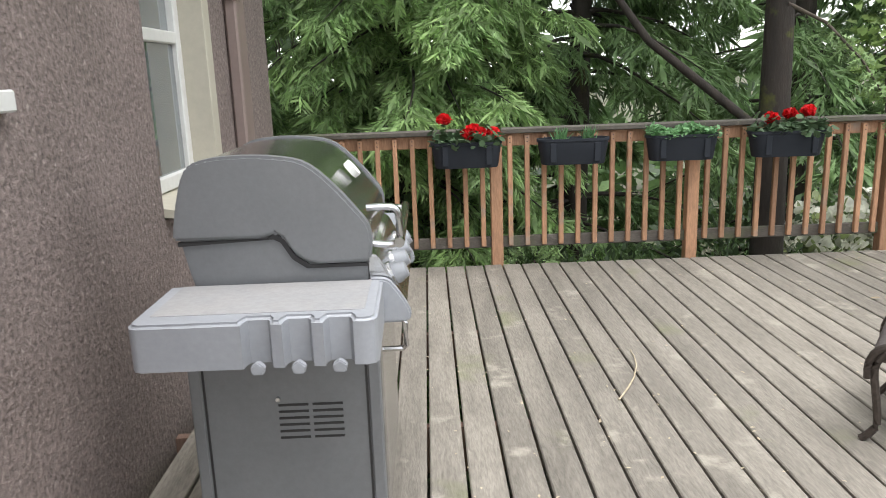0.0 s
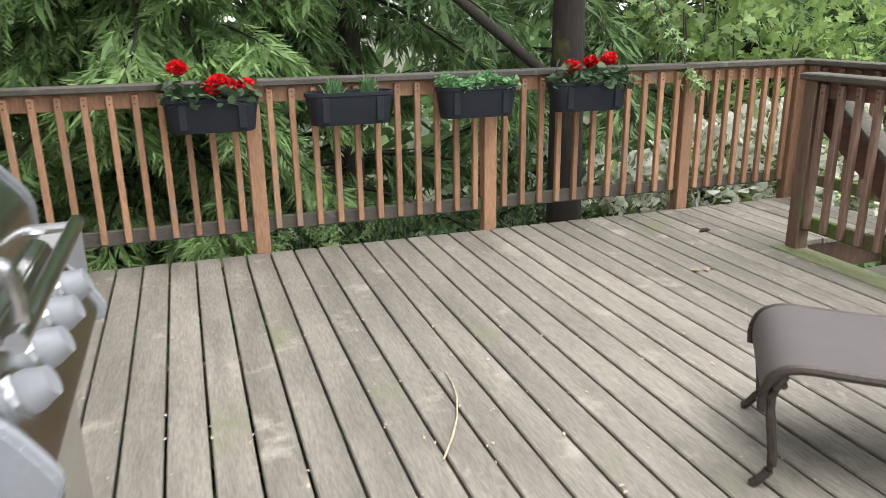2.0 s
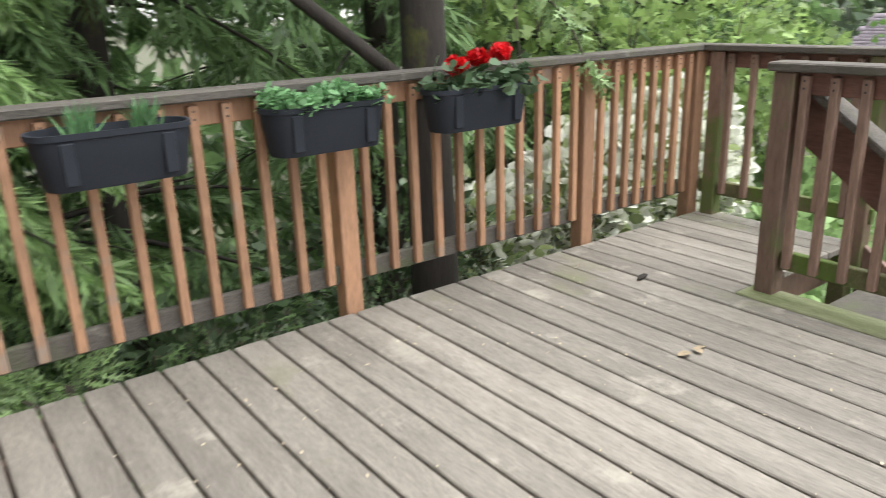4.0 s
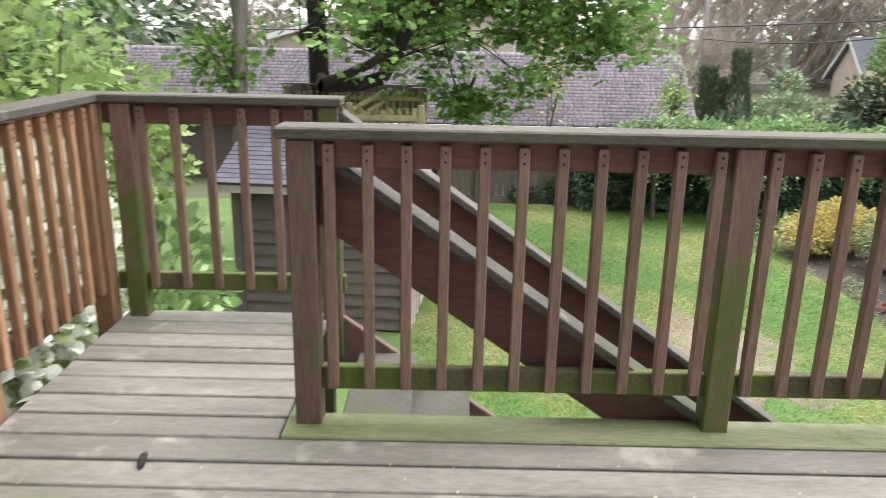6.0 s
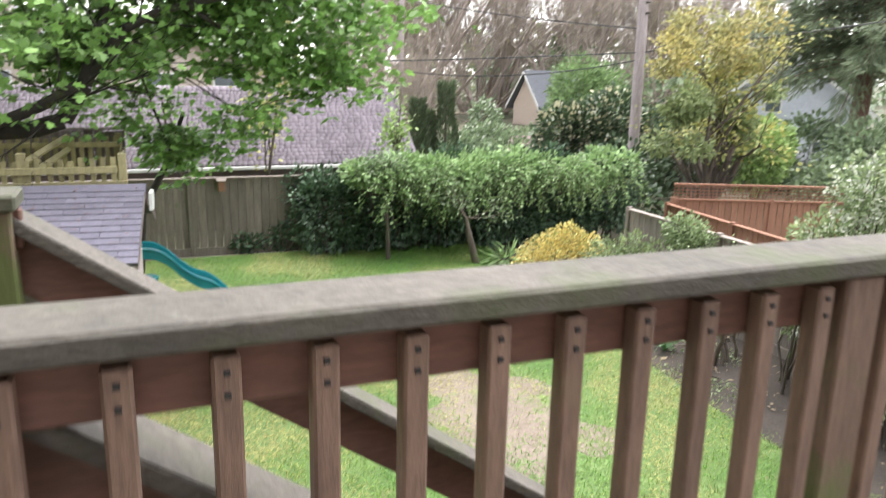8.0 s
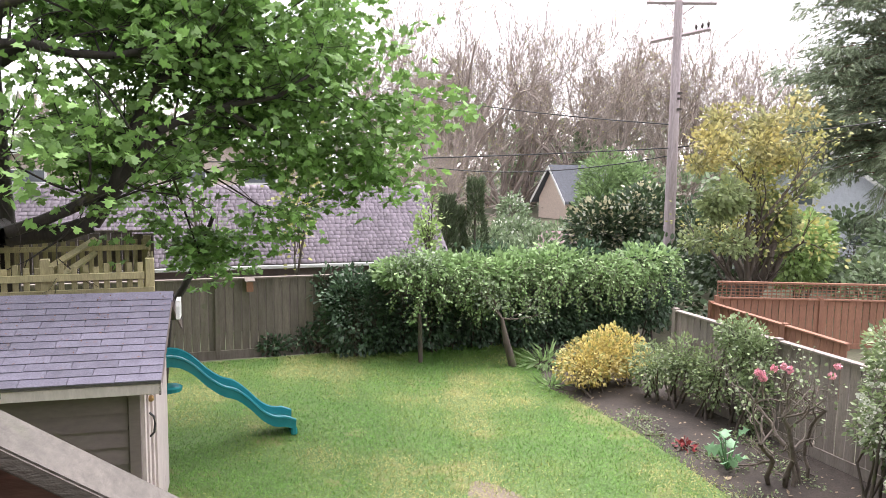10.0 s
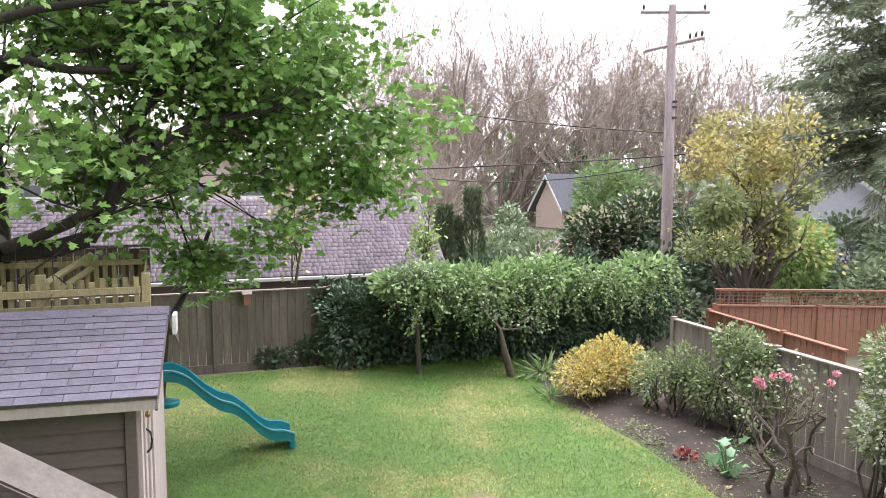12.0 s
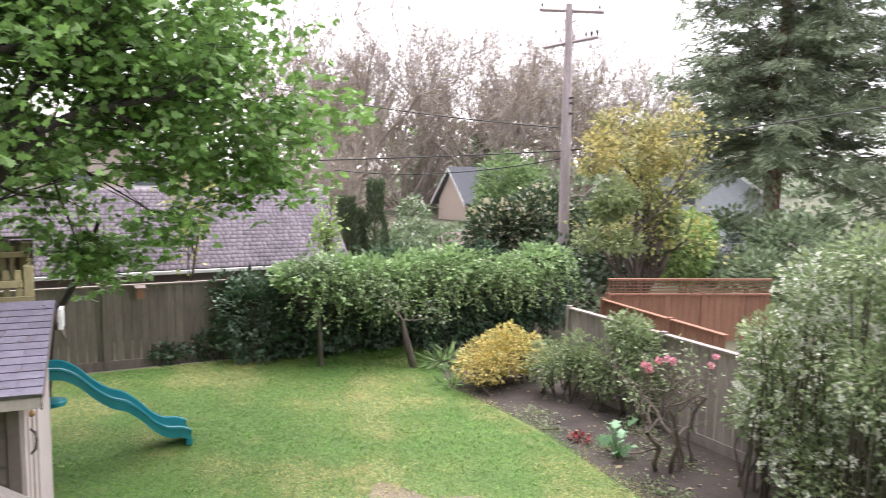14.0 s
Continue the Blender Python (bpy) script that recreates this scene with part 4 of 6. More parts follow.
for y in (GY0 + 0.06,):
    part("handle_bracket", tube(smooth_line([(0.535, y, 1.083), (0.59, y, 1.084), (0.618, y, 1.078), (0.627, y, 1.055), (0.627, y, 0.995), (0.617, y, 0.975), (0.585, y, 0.972), (0.535, y, 0.98)], 3), 0.011, 8), M["steel"], lid, "bent chrome handle bracket", True)
part("lid_handle", tube([(0.627, GY0 + 0.02, 0.985), (0.627, GY1 - 0.06, 0.985)], 0.015, 12), M["steel"], lid, "stainless tube handle", True)
part("gauge", tube([(0.462, 3.44, 1.155), (0.478, 3.44, 1.168)], 0.03, 16), M["white"], lid, "round lid thermometer")
panel = [(0.535, 0.955), (0.562, 0.945), (0.640, 0.79), (0.632, 0.76), (0.535, 0.758)]
panel_side = smooth_line([(0.535, 0.885), (0.575, 0.884), (0.602, 0.868), (0.648, 0.795), (0.650, 0.765), (0.630, 0.753), (0.535, 0.751)], 3)
ctrl = part("control_panel", prism(panel, "y", GY0 + 0.036, GY1 - 0.036, 0.004), M["steel"], grill, "sloping stainless control panel")
for y0, y1 in ((GY0 + 0.0, GY0 + 0.034), (GY1 - 0.034, GY1)):
    part("panel_end", prism(panel_side, "y", y0, y1, 0.006), M["grill_shelf"], ctrl, "grey moulded panel end")
knob_d = Vector((0.927, 0, 0.375))
for i in range(4):
    c = Vector((0.602, GY0 + 0.12 + i * 0.155, 0.868))
    part("knob", tube([c, c + knob_d * 0.012, c + knob_d * 0.03, c + knob_d * 0.042], [0.034, 0.034, 0.027, 0.024], 16), M["grill_shelf"], ctrl, "round silver knob", True)
    part("bezel", tube([c - knob_d * 0.004, c + knob_d * 0.003], 0.042, 16), M["steel"], ctrl)


def side_shelf(y_out, y_in, scallops):
    """A moulded shelf; its outer face has rounded finger grooves."""
    s = 1 if y_in > y_out else -1
    pts = [(-0.03, y_in), (-0.03, y_out + s * 0.03), (-0.018, y_out + s * 0.008), (0.0, y_out)]
    for cx in scallops:
        for a in range(0, 181, 22):
            pts.append((cx - 0.036 * math.cos(radians(a)), y_out + s * (0.042 * min(1.0, math.sin(radians(a)) * 1.5))))
    pts += [(0.55, y_out), (0.572, y_out + s * 0.01), (0.58, y_out + s * 0.03), (0.575, y_in)]
    bm = prism(pts, "z", 0.765, 0.885, 0.0)
    es = [e for e in bm.edges if all(v.co.z > 0.88 for v in e.verts)]
    bmesh.ops.bevel(bm, geom=es, offset=0.009, segments=3, affect="EDGES")
    sh = part("side_shelf", bm, M["grill_shelf"], grill, "pale silver moulded side shelf", True)
    y0, y1 = sorted((y_out + s * 0.07, y_in - s * 0.01))
    part("shelf_top", bm_box(0.01, 0.545, y0, y1, 0.8845, 0.8875, bevel=0.001), M["shelf_top"], sh, "worn chalky shelf top")
    for cx in scallops:
        part("hook", prism([(cx - 0.014, 0.752), (cx + 0.014, 0.752), (cx + 0.018, 0.772), (cx, 0.785), (cx - 0.018, 0.772)], "y", min(y_out - s * 0.012, y_out + s * 0.01), max(y_out - s * 0.012, y_out + s * 0.01), 0.003), M["grill_shelf"], sh, "small tool hook")


side_shelf(2.73, 3.08, (0.285, 0.385, 0.485))
side_shelf(4.15, 3.80, (0.285, 0.385, 0.485))

# ---- footstool ----
stool = thing("footstool", "brown mesh sling patio footstool on dark metal legs", "footstool", at=(2.385, 3.64, 0), turn=-37)
prof = smooth_line([(-0.02, 0.27), (-0.022, 0.33), (0.005, 0.385), (0.07, 0.41), (0.20, 0.405), (0.35, 0.40), (0.50, 0.405), (0.60, 0.41), (0.665, 0.385), (0.692, 0.33), (0.69, 0.27)], 3)
thick = [(x * 0.985 + 0.005, z - 0.012) for x, z in prof]
part("sling", prism(prof + thick[::-1], "y", 0.02, 0.50), M["sling"], stool, "brown woven mesh sling", True)
for y in (0.01, 0.51):
    part("side_rail", tube([(x, y, z - 0.012) for x, z in prof], 0.016, 8), M["iron"], stool, "", True)
    for x, s in ((0.03, -1), (0.64, 1)):
        part("leg", tube(smooth_line([(x, y, 0.375), (x + s * 0.03, y, 0.30), (x + s * 0.015, y, 0.18), (x + s * 0.005, y, 0.08), (x + s * 0.03, y, 0.03), (x + s * 0.055, y, 0.004)], 3), [0.015] * 16, 8), M["iron"], stool, "", True)
for x in (0.03, 0.64):
    part("crossbar", tube([(x, 0.01, 0.34), (x, 0.51, 0.34)], 0.012, 8), M["iron"], stool)

# ---- rail planters ----
def planter(x0, x1, label):
    c, h = (x0 + x1) / 2, (x1 - x0) / 2
    p = thing("planter_box", label, "planter", "planters on the railing", (c, 6.52, 0.775))

    def ring(k, z, w):
        pts = []
        for sx, a0 in ((1, -90), (-1, 90)):
            for a in range(a0, a0 + 181, 20):
                pts.append((sx * (h * k - 0.075 * w) + 0.075 * w * math.cos(radians(a)), 0.098 * w * math.sin(radians(a)), z))
        return pts
    bm = bmesh.new()
    rings = [[bm.verts.new(q) for q in ring(k, z, w)] for k, z, w in ((0.86, 0.0, 0.8), (0.88, 0.01, 0.84), (0.93, 0.10, 0.92), (0.94, 0.105, 0.935), (0.97, 0.165, 0.97), (1.0, 0.168, 1.03), (1.0, 0.188, 1.03), (0.955, 0.188, 0.95), (0.94, 0.13, 0.92))]
    n = len(rings[0])
    for a, b in zip(rings, rings[1:]):
        for k in range(n):
            bm.faces.new((a[k], a[(k + 1) % n], b[(k + 1) % n], b[k]))
    bm.faces.new(rings[0][::-1])
    part("box", bm, M["planter"], p, "", True)
    bs = bmesh.new()
    bs.faces.new([bs.verts.new((q[0] * 0.94, q[1] * 0.92, 0.155 + random.uniform(-0.006, 0.006))) for q in ring(1.0, 0, 1.0)])
    part("soil", bs, M["soil"], p, "dark potting soil")
    for sx in (-0.6, 0.6):
        part("bracket", bm_box(sx * h - 0.022, sx * h + 0.022, -0.102, -0.086, 0.02, 0.16, bevel=0.004), M["planter"], p, "black hanging bracket")
        part("hook", bm_box(sx * h - 0.015, sx * h + 0.015, 0.09, 0.115, 0.10, 0.19), M["planter"], p)
    return p, c, h


def geranium(c, h, seed, heads):
    rng = np.random.default_rng(seed)
    g = thing("geranium", "dark green geraniums with bright red flower heads", "flowers", "plants in the planters", (c, 6.52, 0.93))
    n = 260
    pts = np.stack([rng.uniform(-h * 0.95, h * 0.95, n), rng.normal(-0.01, 0.065, n), np.abs(rng.normal(0.02, 0.05, n))], 1)
    way = unit(np.stack([rng.normal(0, 1, n), rng.normal(-0.4, 0.7, n), rng.uniform(-0.2, 0.5, n)], 1))
    part("foliage", leaves("foliage", pts, way, 0.055, M["geranium_leaf"], rng, OVAL * np.array([1, 1.6]), 0.6), None, g)
    for hx, hy, hz in heads:
        p = rng.normal(0, 1, (170, 3))
        d = unit(p)
        part("stem", tube([(hx * 0.8, hy * 0.5, 0.0), (hx, hy, hz)], 0.003, 5), M["geranium_leaf"], g)
        part("flower_head", leaves("flower_head", np.array([hx, hy, hz]) + d * 0.028 * np.array([1.25, 1.2, 0.8]), d + rng.normal(0, 0.9, d.shape), 0.025, M["red_flower"], rng, OVAL * np.array([1, 1.7]), 0.3), None, g, "bright red flower head")


for x0, x1, label in ((0.735, 1.262, "black plastic rail planter full of red geraniums"), (1.516, 2.05, "black plastic rail planter with bare soil and grass tufts"),
                      (2.316, 2.85, "black plastic rail planter with pale green herbs"), (3.08, 3.645, "black plastic rail planter with red geraniums by the trunk")):
    pb, c, h = planter(x0, x1, label)
    if x0 < 1:
        geranium(c, h, 3, [(-0.16, -0.02, 0.20), (0.01, -0.06, 0.09), (0.05, -0.03, 0.12), (0.09, -0.06, 0.10), (0.20, 0.0, 0.09)])
    elif x0 > 3:
        geranium(c, h, 4, [(-0.14, -0.04, 0.13), (0.02, 0.0, 0.15), (0.15, 0.0, 0.17)])
    elif x0 < 2:
        rng = np.random.default_rng(8)
        t = thing("grass_tufts", "two green chive tufts in the soil", "herbs", "plants in the planters", (c, 6.52, 0.93))
        for tx in (-0.09, 0.12):
            n = 70
            pts = np.stack([rng.normal(tx, 0.018, n), rng.normal(0, 0.018, n), np.zeros(n)], 1)
            way = unit(np.stack([rng.normal(0, 0.15, n), rng.normal(0, 0.15, n), np.ones(n)], 1))
            part("tuft", leaves("tuft", pts, way, 0.11, M["herb_leaf"], rng, BLADE, 0.1), None, t)
    else:
        rng = np.random.default_rng(9)
        t = thing("herb_plants", "dense pale green herb seedlings", "herbs", "plants in the planters", (c, 6.52, 0.935))
        n = 1300
        hx = rng.uniform(-h * 0.95, h * 0.95, n)
        pts = np.stack([hx, rng.normal(-0.01, 0.05, n), rng.uniform(0.0, 1.0, n) * (0.075 + 0.02 * np.sin(hx * 23))], 1)
        way = unit(np.stack([rng.normal(0, 1, n), rng.normal(0, 1, n), rng.uniform(0.1, 0.8, n)], 1))
        part("foliage", leaves("foliage", pts, way, 0.032, M["herb_leaf"], rng, OVAL * np.array([1, 1.2]), 0.7), None, t)

# ---- litter on the deck ----
twig = solid("twig", tube([(1.53, 4.10, 0.006), (1.60, 4.21, 0.012), (1.66, 4.33, 0.010), (1.71, 4.47, 0.012), (1.735, 4.60, 0.008), (1.74, 4.70, 0.006)], [0.004, 0.005, 0.004, 0.0035, 0.003, 0.002], 6), M["twig"], "curved dry twig lying on the deck planks", "twig")
cone = solid("pine_cone", tube([(3.96, 6.03, 0.01), (3.985, 6.035, 0.013), (4.02, 6.04, 0.013), (4.05, 6.045, 0.008)], [0.004, 0.013, 0.012, 0.004], 8), M["bark_dark"], "small dark cone lying on the deck", "cone")
rng = np.random.default_rng(12)
fallen = thing("fallen_leaf", "dry yellowish fallen leaf on the deck planks", "leaf", at=(3.51, 5.35, 0.008))
part("blade", leaves("blade", np.array([(0.0, 0, 0), (0.03, 0.03, 0.002), (-0.03, 0.03, 0.004)]), np.array([(0.3, 1, 0), (1, 0.2, 0), (-0.6, 0.5, 0)], float), 0.06, M["needle_litter"], rng, OVAL, 0.95), None, fallen)
n = 620
gx = GAP0 + PITCH * rng.integers(-4, 25, n) + rng.normal(0, 0.012, n)
loose = rng.random(n) < 0.35
gx = np.where(loose, rng.uniform(0.0, 4.0, n), gx)
pts = np.stack([gx, rng.uniform(2.0, 6.5, n), np.full(n, 0.005)], 1)
way = np.stack([rng.normal(0, 1, n), rng.normal(0, 1, n), np.zeros(n)], 1)
tagged(new("litter", leaves("litter", pts, way, rng.uniform(0.008, 0.022, n), M["twig"], rng, LEAF, 0.95)), "pale bits of dry litter on the planks", "litter", kind="stuff")

# ---- plants ----
def plant(name, label, category, seed, group=""):
    return thing(name, label, category, group), np.random.default_rng(seed)


def conifer(label, base, height, r, n_branch, reach, low, seed, leaf, bark, spray=0.17, per=70, droop=0.55, top=0.25, outline=NEEDLE, arc=(0.0, 6.2832), rise=0.0, fine=0):
    """A cedar: whorls of long drooping limbs hung with flat sprays."""
    ob, rng = plant("conifer", label, "tree", seed, "conifers")
    b = np.array(base, float)
    segs = []
    k = 10
    lean = rng.normal(0, 0.02, 2)
    for i in range(k):
        z0, z1 = height * i / k, height * (i + 1) / k
        segs.append((b[0] + lean[0] * z0, b[1] + lean[1] * z0, b[2] + z0, b[0] + lean[0] * z1, b[1] + lean[1] * z1, b[2] + z1, r * (1 - 0.9 * i / k), r * (1 - 0.9 * (i + 1) / k)))
    part("trunk", tube([segs[0][:3]] + [q[3:6] for q in segs], [segs[0][6]] + [q[7] for q in segs], 12), bark, ob, "", True)
    limb, P, W = [], [], []
    for _ in range(n_branch):
        h = rng.uniform(low, 1.0)
        a = rng.uniform(*arc)
        L = reach * (top + (1 - top) * (1 - h) ** 0.7) * rng.uniform(0.7, 1.15)
        d = np.array([math.cos(a), math.sin(a), 0.15 + rise * rng.normal(0.3, 1.0)])
        p = np.array([b[0], b[1], b[2] + h * height])
        pts = [p]
        for s in range(6):
            d = unit(d + np.array([0, 0, -droop * 0.22]) + rng.normal(0, 0.06, 3))
            p = p + d * L / 6
            pts.append(p)
        pts = np.array(pts)
        for s in range(6):
            limb.append((*pts[s], *pts[s + 1], 0.028 * (1 - s / 6.5), 0.028 * (1 - (s + 1) / 6.5)))
        m = int(per * L / reach) + 6
        t = rng.uniform(0.12, 1.0, m) ** 0.8 * 6
        i = np.minimum(t.astype(int), 5)
        f = (t - i)[:, None]
        q = pts[i] * (1 - f) + pts[i + 1] * f
        out = unit(pts[i + 1] - pts[i])
        side = np.cross(out, np.array([0, 0, 1.0])) * rng.choice([-1, 1], m)[:, None]
        off = rng.uniform(0, 0.26, m)[:, None] * L / 2.0
        q = q + side * off + np.array([0, 0, -1.0]) * off * rng.uniform(0.2, 1.0, m)[:, None] * droop + rng.normal(0, 0.02 + 0.22 * rise, (m, 3))
        P.append(q)
        W.append(unit(out * 0.6 + side * 0.6 + np.array([0, 0, -droop]) + rng.normal(0, 0.15, (m, 3))))
    tagged(part("limb_tangle", sticks("limb_tangle", limb, bark, 4), None, ob), kind="stuff")
    P, W = np.concatenate(P), np.concatenate(W)
    me = fronds("crown", P, W, spray, leaf, rng, fine) if fine else leaves("crown", P, W, spray, leaf, rng, outline * np.array([1, 1.25]), 0.6, 0.15)
    part("crown", me, None, ob, "drooping flat green sprays")
    return ob


def bush(name, label, blobs, n, size, leaf, seed, outline=LEAF, stems=None, depth=0.5, extra=(), category="shrub"):
    """A heap of leafy lumps on a few stems. extra: (part name, material, share, size, outline)."""
    ob, rng = plant(name, label, category, seed)
    P, D = shell(blobs, n, rng, depth)
    lo = min(b[2] - b[5] for b in blobs)
    part("foliage", leaves("foliage", P, unit(D + np.array([0, 0, -0.2])), size, leaf, rng, outline, 0.45), None, ob)
    for pn, m, cnt, s, o in extra:
        P, D = shell(blobs, cnt, rng, 0.12)
        keep = D[:, 2] > -0.5
        part(pn, leaves(pn, P[keep], D[keep], s, m, rng, o, 0.3), None, ob)
    segs = []
    for b in blobs:
        for _ in range(5):
            x, y = b[0] + rng.normal(0, b[3] * 0.3), b[1] + rng.normal(0, b[4] * 0.3)
            g = np.array([b[0] + rng.normal(0, 0.12), b[1] + rng.normal(0, 0.12), max(G, min(lo, b[2])) if stems is None else stems])
            m = np.array([(x + g[0]) / 2 + rng.normal(0, 0.08), (y + g[1]) / 2 + rng.normal(0, 0.08), (b[2] + g[2]) / 2])
            e = np.array([x, y, b[2] + b[5] * rng.uniform(0, 0.7)])
            segs += [(*g, *m, 0.022, 0.016), (*m, *e, 0.016, 0.006)]
    tagged(part("stem_tangle", sticks("stem_tangle", segs, M["bark"], 5), None, ob), kind="stuff")
    return ob


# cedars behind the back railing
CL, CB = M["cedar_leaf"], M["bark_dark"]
# limbs start above the view, added all round to shade the deck corner
big = conifer("tall dark cedar with a stout trunk close behind the railing, unseen high limbs added for shade", (3.56, 7.12, G), 12.0, 0.17, 40, 2.6, 0.47, 21, CL, M["bark_dark"], 0.24, 170, fine=6)
seg = [(3.5, 7.15, 0.95, 2.6, 7.5, 1.75, 0.04, 0.034), (2.6, 7.5, 1.75, 2.1, 7.7, 2.5, 0.034, 0.026), (2.1, 7.7, 2.5, 1.7, 7.8, 3.4, 0.026, 0.015)]
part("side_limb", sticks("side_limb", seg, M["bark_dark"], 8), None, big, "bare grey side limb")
conifer("bright green cedar with drooping sprays over the railing", (0.6, 8.9, G), 11.0, 0.16, 250, 2.1, 0.08, 22, M["cedar_bright"], CB, 0.25, 150, arc=(2.6, 6.8), fine=11)
conifer("dense green cedar with drooping sprays", (-1.9, 9.6, G), 12.0, 0.18, 170, 3.0, 0.10, 23, CL, CB, 0.30, 170, fine=7)
conifer("dark cedar behind the railing", (2.4, 9.9, G), 12.0, 0.18, 130, 2.8, 0.10, 24, CL, CB, 0.30, 170, fine=7)
conifer("dark cedar at the deck's corner", (5.4, 10.6, G), 13.0, 0.20, 75, 3.0, 0.12, 25, CL, CB, 0.30, 150, fine=7)
conifer("dark cedar beyond the landing", (8.6, 11.2, G), 13.0, 0.20, 170, 3.2, 0.12, 26, CL, CB, 0.30, 130, fine=6)
conifer("dark cedar beside the garage", (12.3, 11.8, G), 13.0, 0.20, 150, 3.4, 0.12, 27, CL, CB, 0.26, 100)
bush("ivy_bank", "dark ivy and fern bank below the back railing", [(x, 8.0 + 0.2 * math.sin(x * 3), -1.0 + 0.35 * math.sin(x * 2.1), 0.9, 0.7, 1.1) for x in (-0.6, 0.5, 1.5, 2.5, 3.6)], 9000, 0.10, M["dark_leaf"], 31, LEAF, None, 0.7, (("fern_sprays", M["cedar_leaf"], 1500, 0.16, SPRAY),))
bush("ivy_bank", "green undergrowth close to the deck's edge", [(x, 7.05, -0.55, 0.5, 0.30, 0.42) for x in (-0.1, 0.7, 1.5, 2.3, 3.1, 3.9)], 4200, 0.09, M["shrub_leaf"], 32, SPRAY, None, 0.8)
bush("fern", "small green fern at the foot of the railing", [(1.5, 6.78, -0.04, 0.22, 0.12, 0.10)], 130, 0.11, M["ivy_top"], 33, SPRAY, -0.5)
bush("flowering_shrub", "green shrub full of large white blossoms", [(4.3, 7.65, -0.55, 0.5, 0.4, 0.75), (5.1, 7.5, -0.35, 0.6, 0.4, 0.85), (5.8, 7.6, -0.25, 0.7, 0.45, 0.85), (6.6, 7.8, -0.2, 0.8, 0.5, 0.85)], 5200, 0.10, M["climber_leaf"], 34, OVAL, None, 0.5, (("blossom", M["white_flower"], 7600, 0.085, OVAL * np.array([1, 1.6])),))
bush("shrub", "lime green leafy shrub beyond the railing", [(7.2, 9.0, 0.7, 1.0, 0.9, 0.9), (8.4, 8.7, 0.9, 1.0, 0.8, 0.9), (6.2, 9.2, 1.7, 0.9, 0.8, 0.7), (9.5, 8.6, 0.2, 0.9, 0.8, 0.9)], 3000, 0.13, M["lime_leaf"], 35, LOBED, None, 0.6)
bush("shrub", "large-leaved green plants beside the shed", [(8.0, 7.6, -1.3, 0.8, 0.5, 0.7), (9.2, 7.9, -1.2, 0.8, 0.5, 0.8), (7.0, 7.4, -1.7, 0.7, 0.5, 0.6)], 2400, 0.17, M["ivy_top"], 36, OVAL, None, 0.5)

pt, rng = plant("tree", "slender tree with a pale grey trunk by the garage", "tree", 41)
segs, tips = [], []
grow(segs, tips, (13.4, 8.25, G), (0.02, 0.02, 1), 6.5, 0.15, 3, rng, 0.45, 0.3, (3, 4), 0.26, 5, 0.04)
part("trunk", sticks("trunk", segs, M["bark_pale"], 7), None, pt)
P, W = around(tips, 1500, 0.25, rng)
part("crown", leaves("crown", P, W, 0.13, M["maple_leaf"], rng, LOBED, 0.5), None, pt)

# maple
maple, rng = plant("maple_tree", "broad maple with fresh green leaves and dark mossy limbs", "tree", 52)
segs, tips = [], []
mx, my = 15.3, 7.35
trunk = [(mx, my, G, 0.24), (mx + 0.02, my, 0.0, 0.20), (mx, my + 0.02, 1.2, 0.17), (mx - 0.05, my + 0.05, 2.6, 0.15), (mx, my + 0.1, 4.2, 0.11), (mx, my, 6.0, 0.07)]
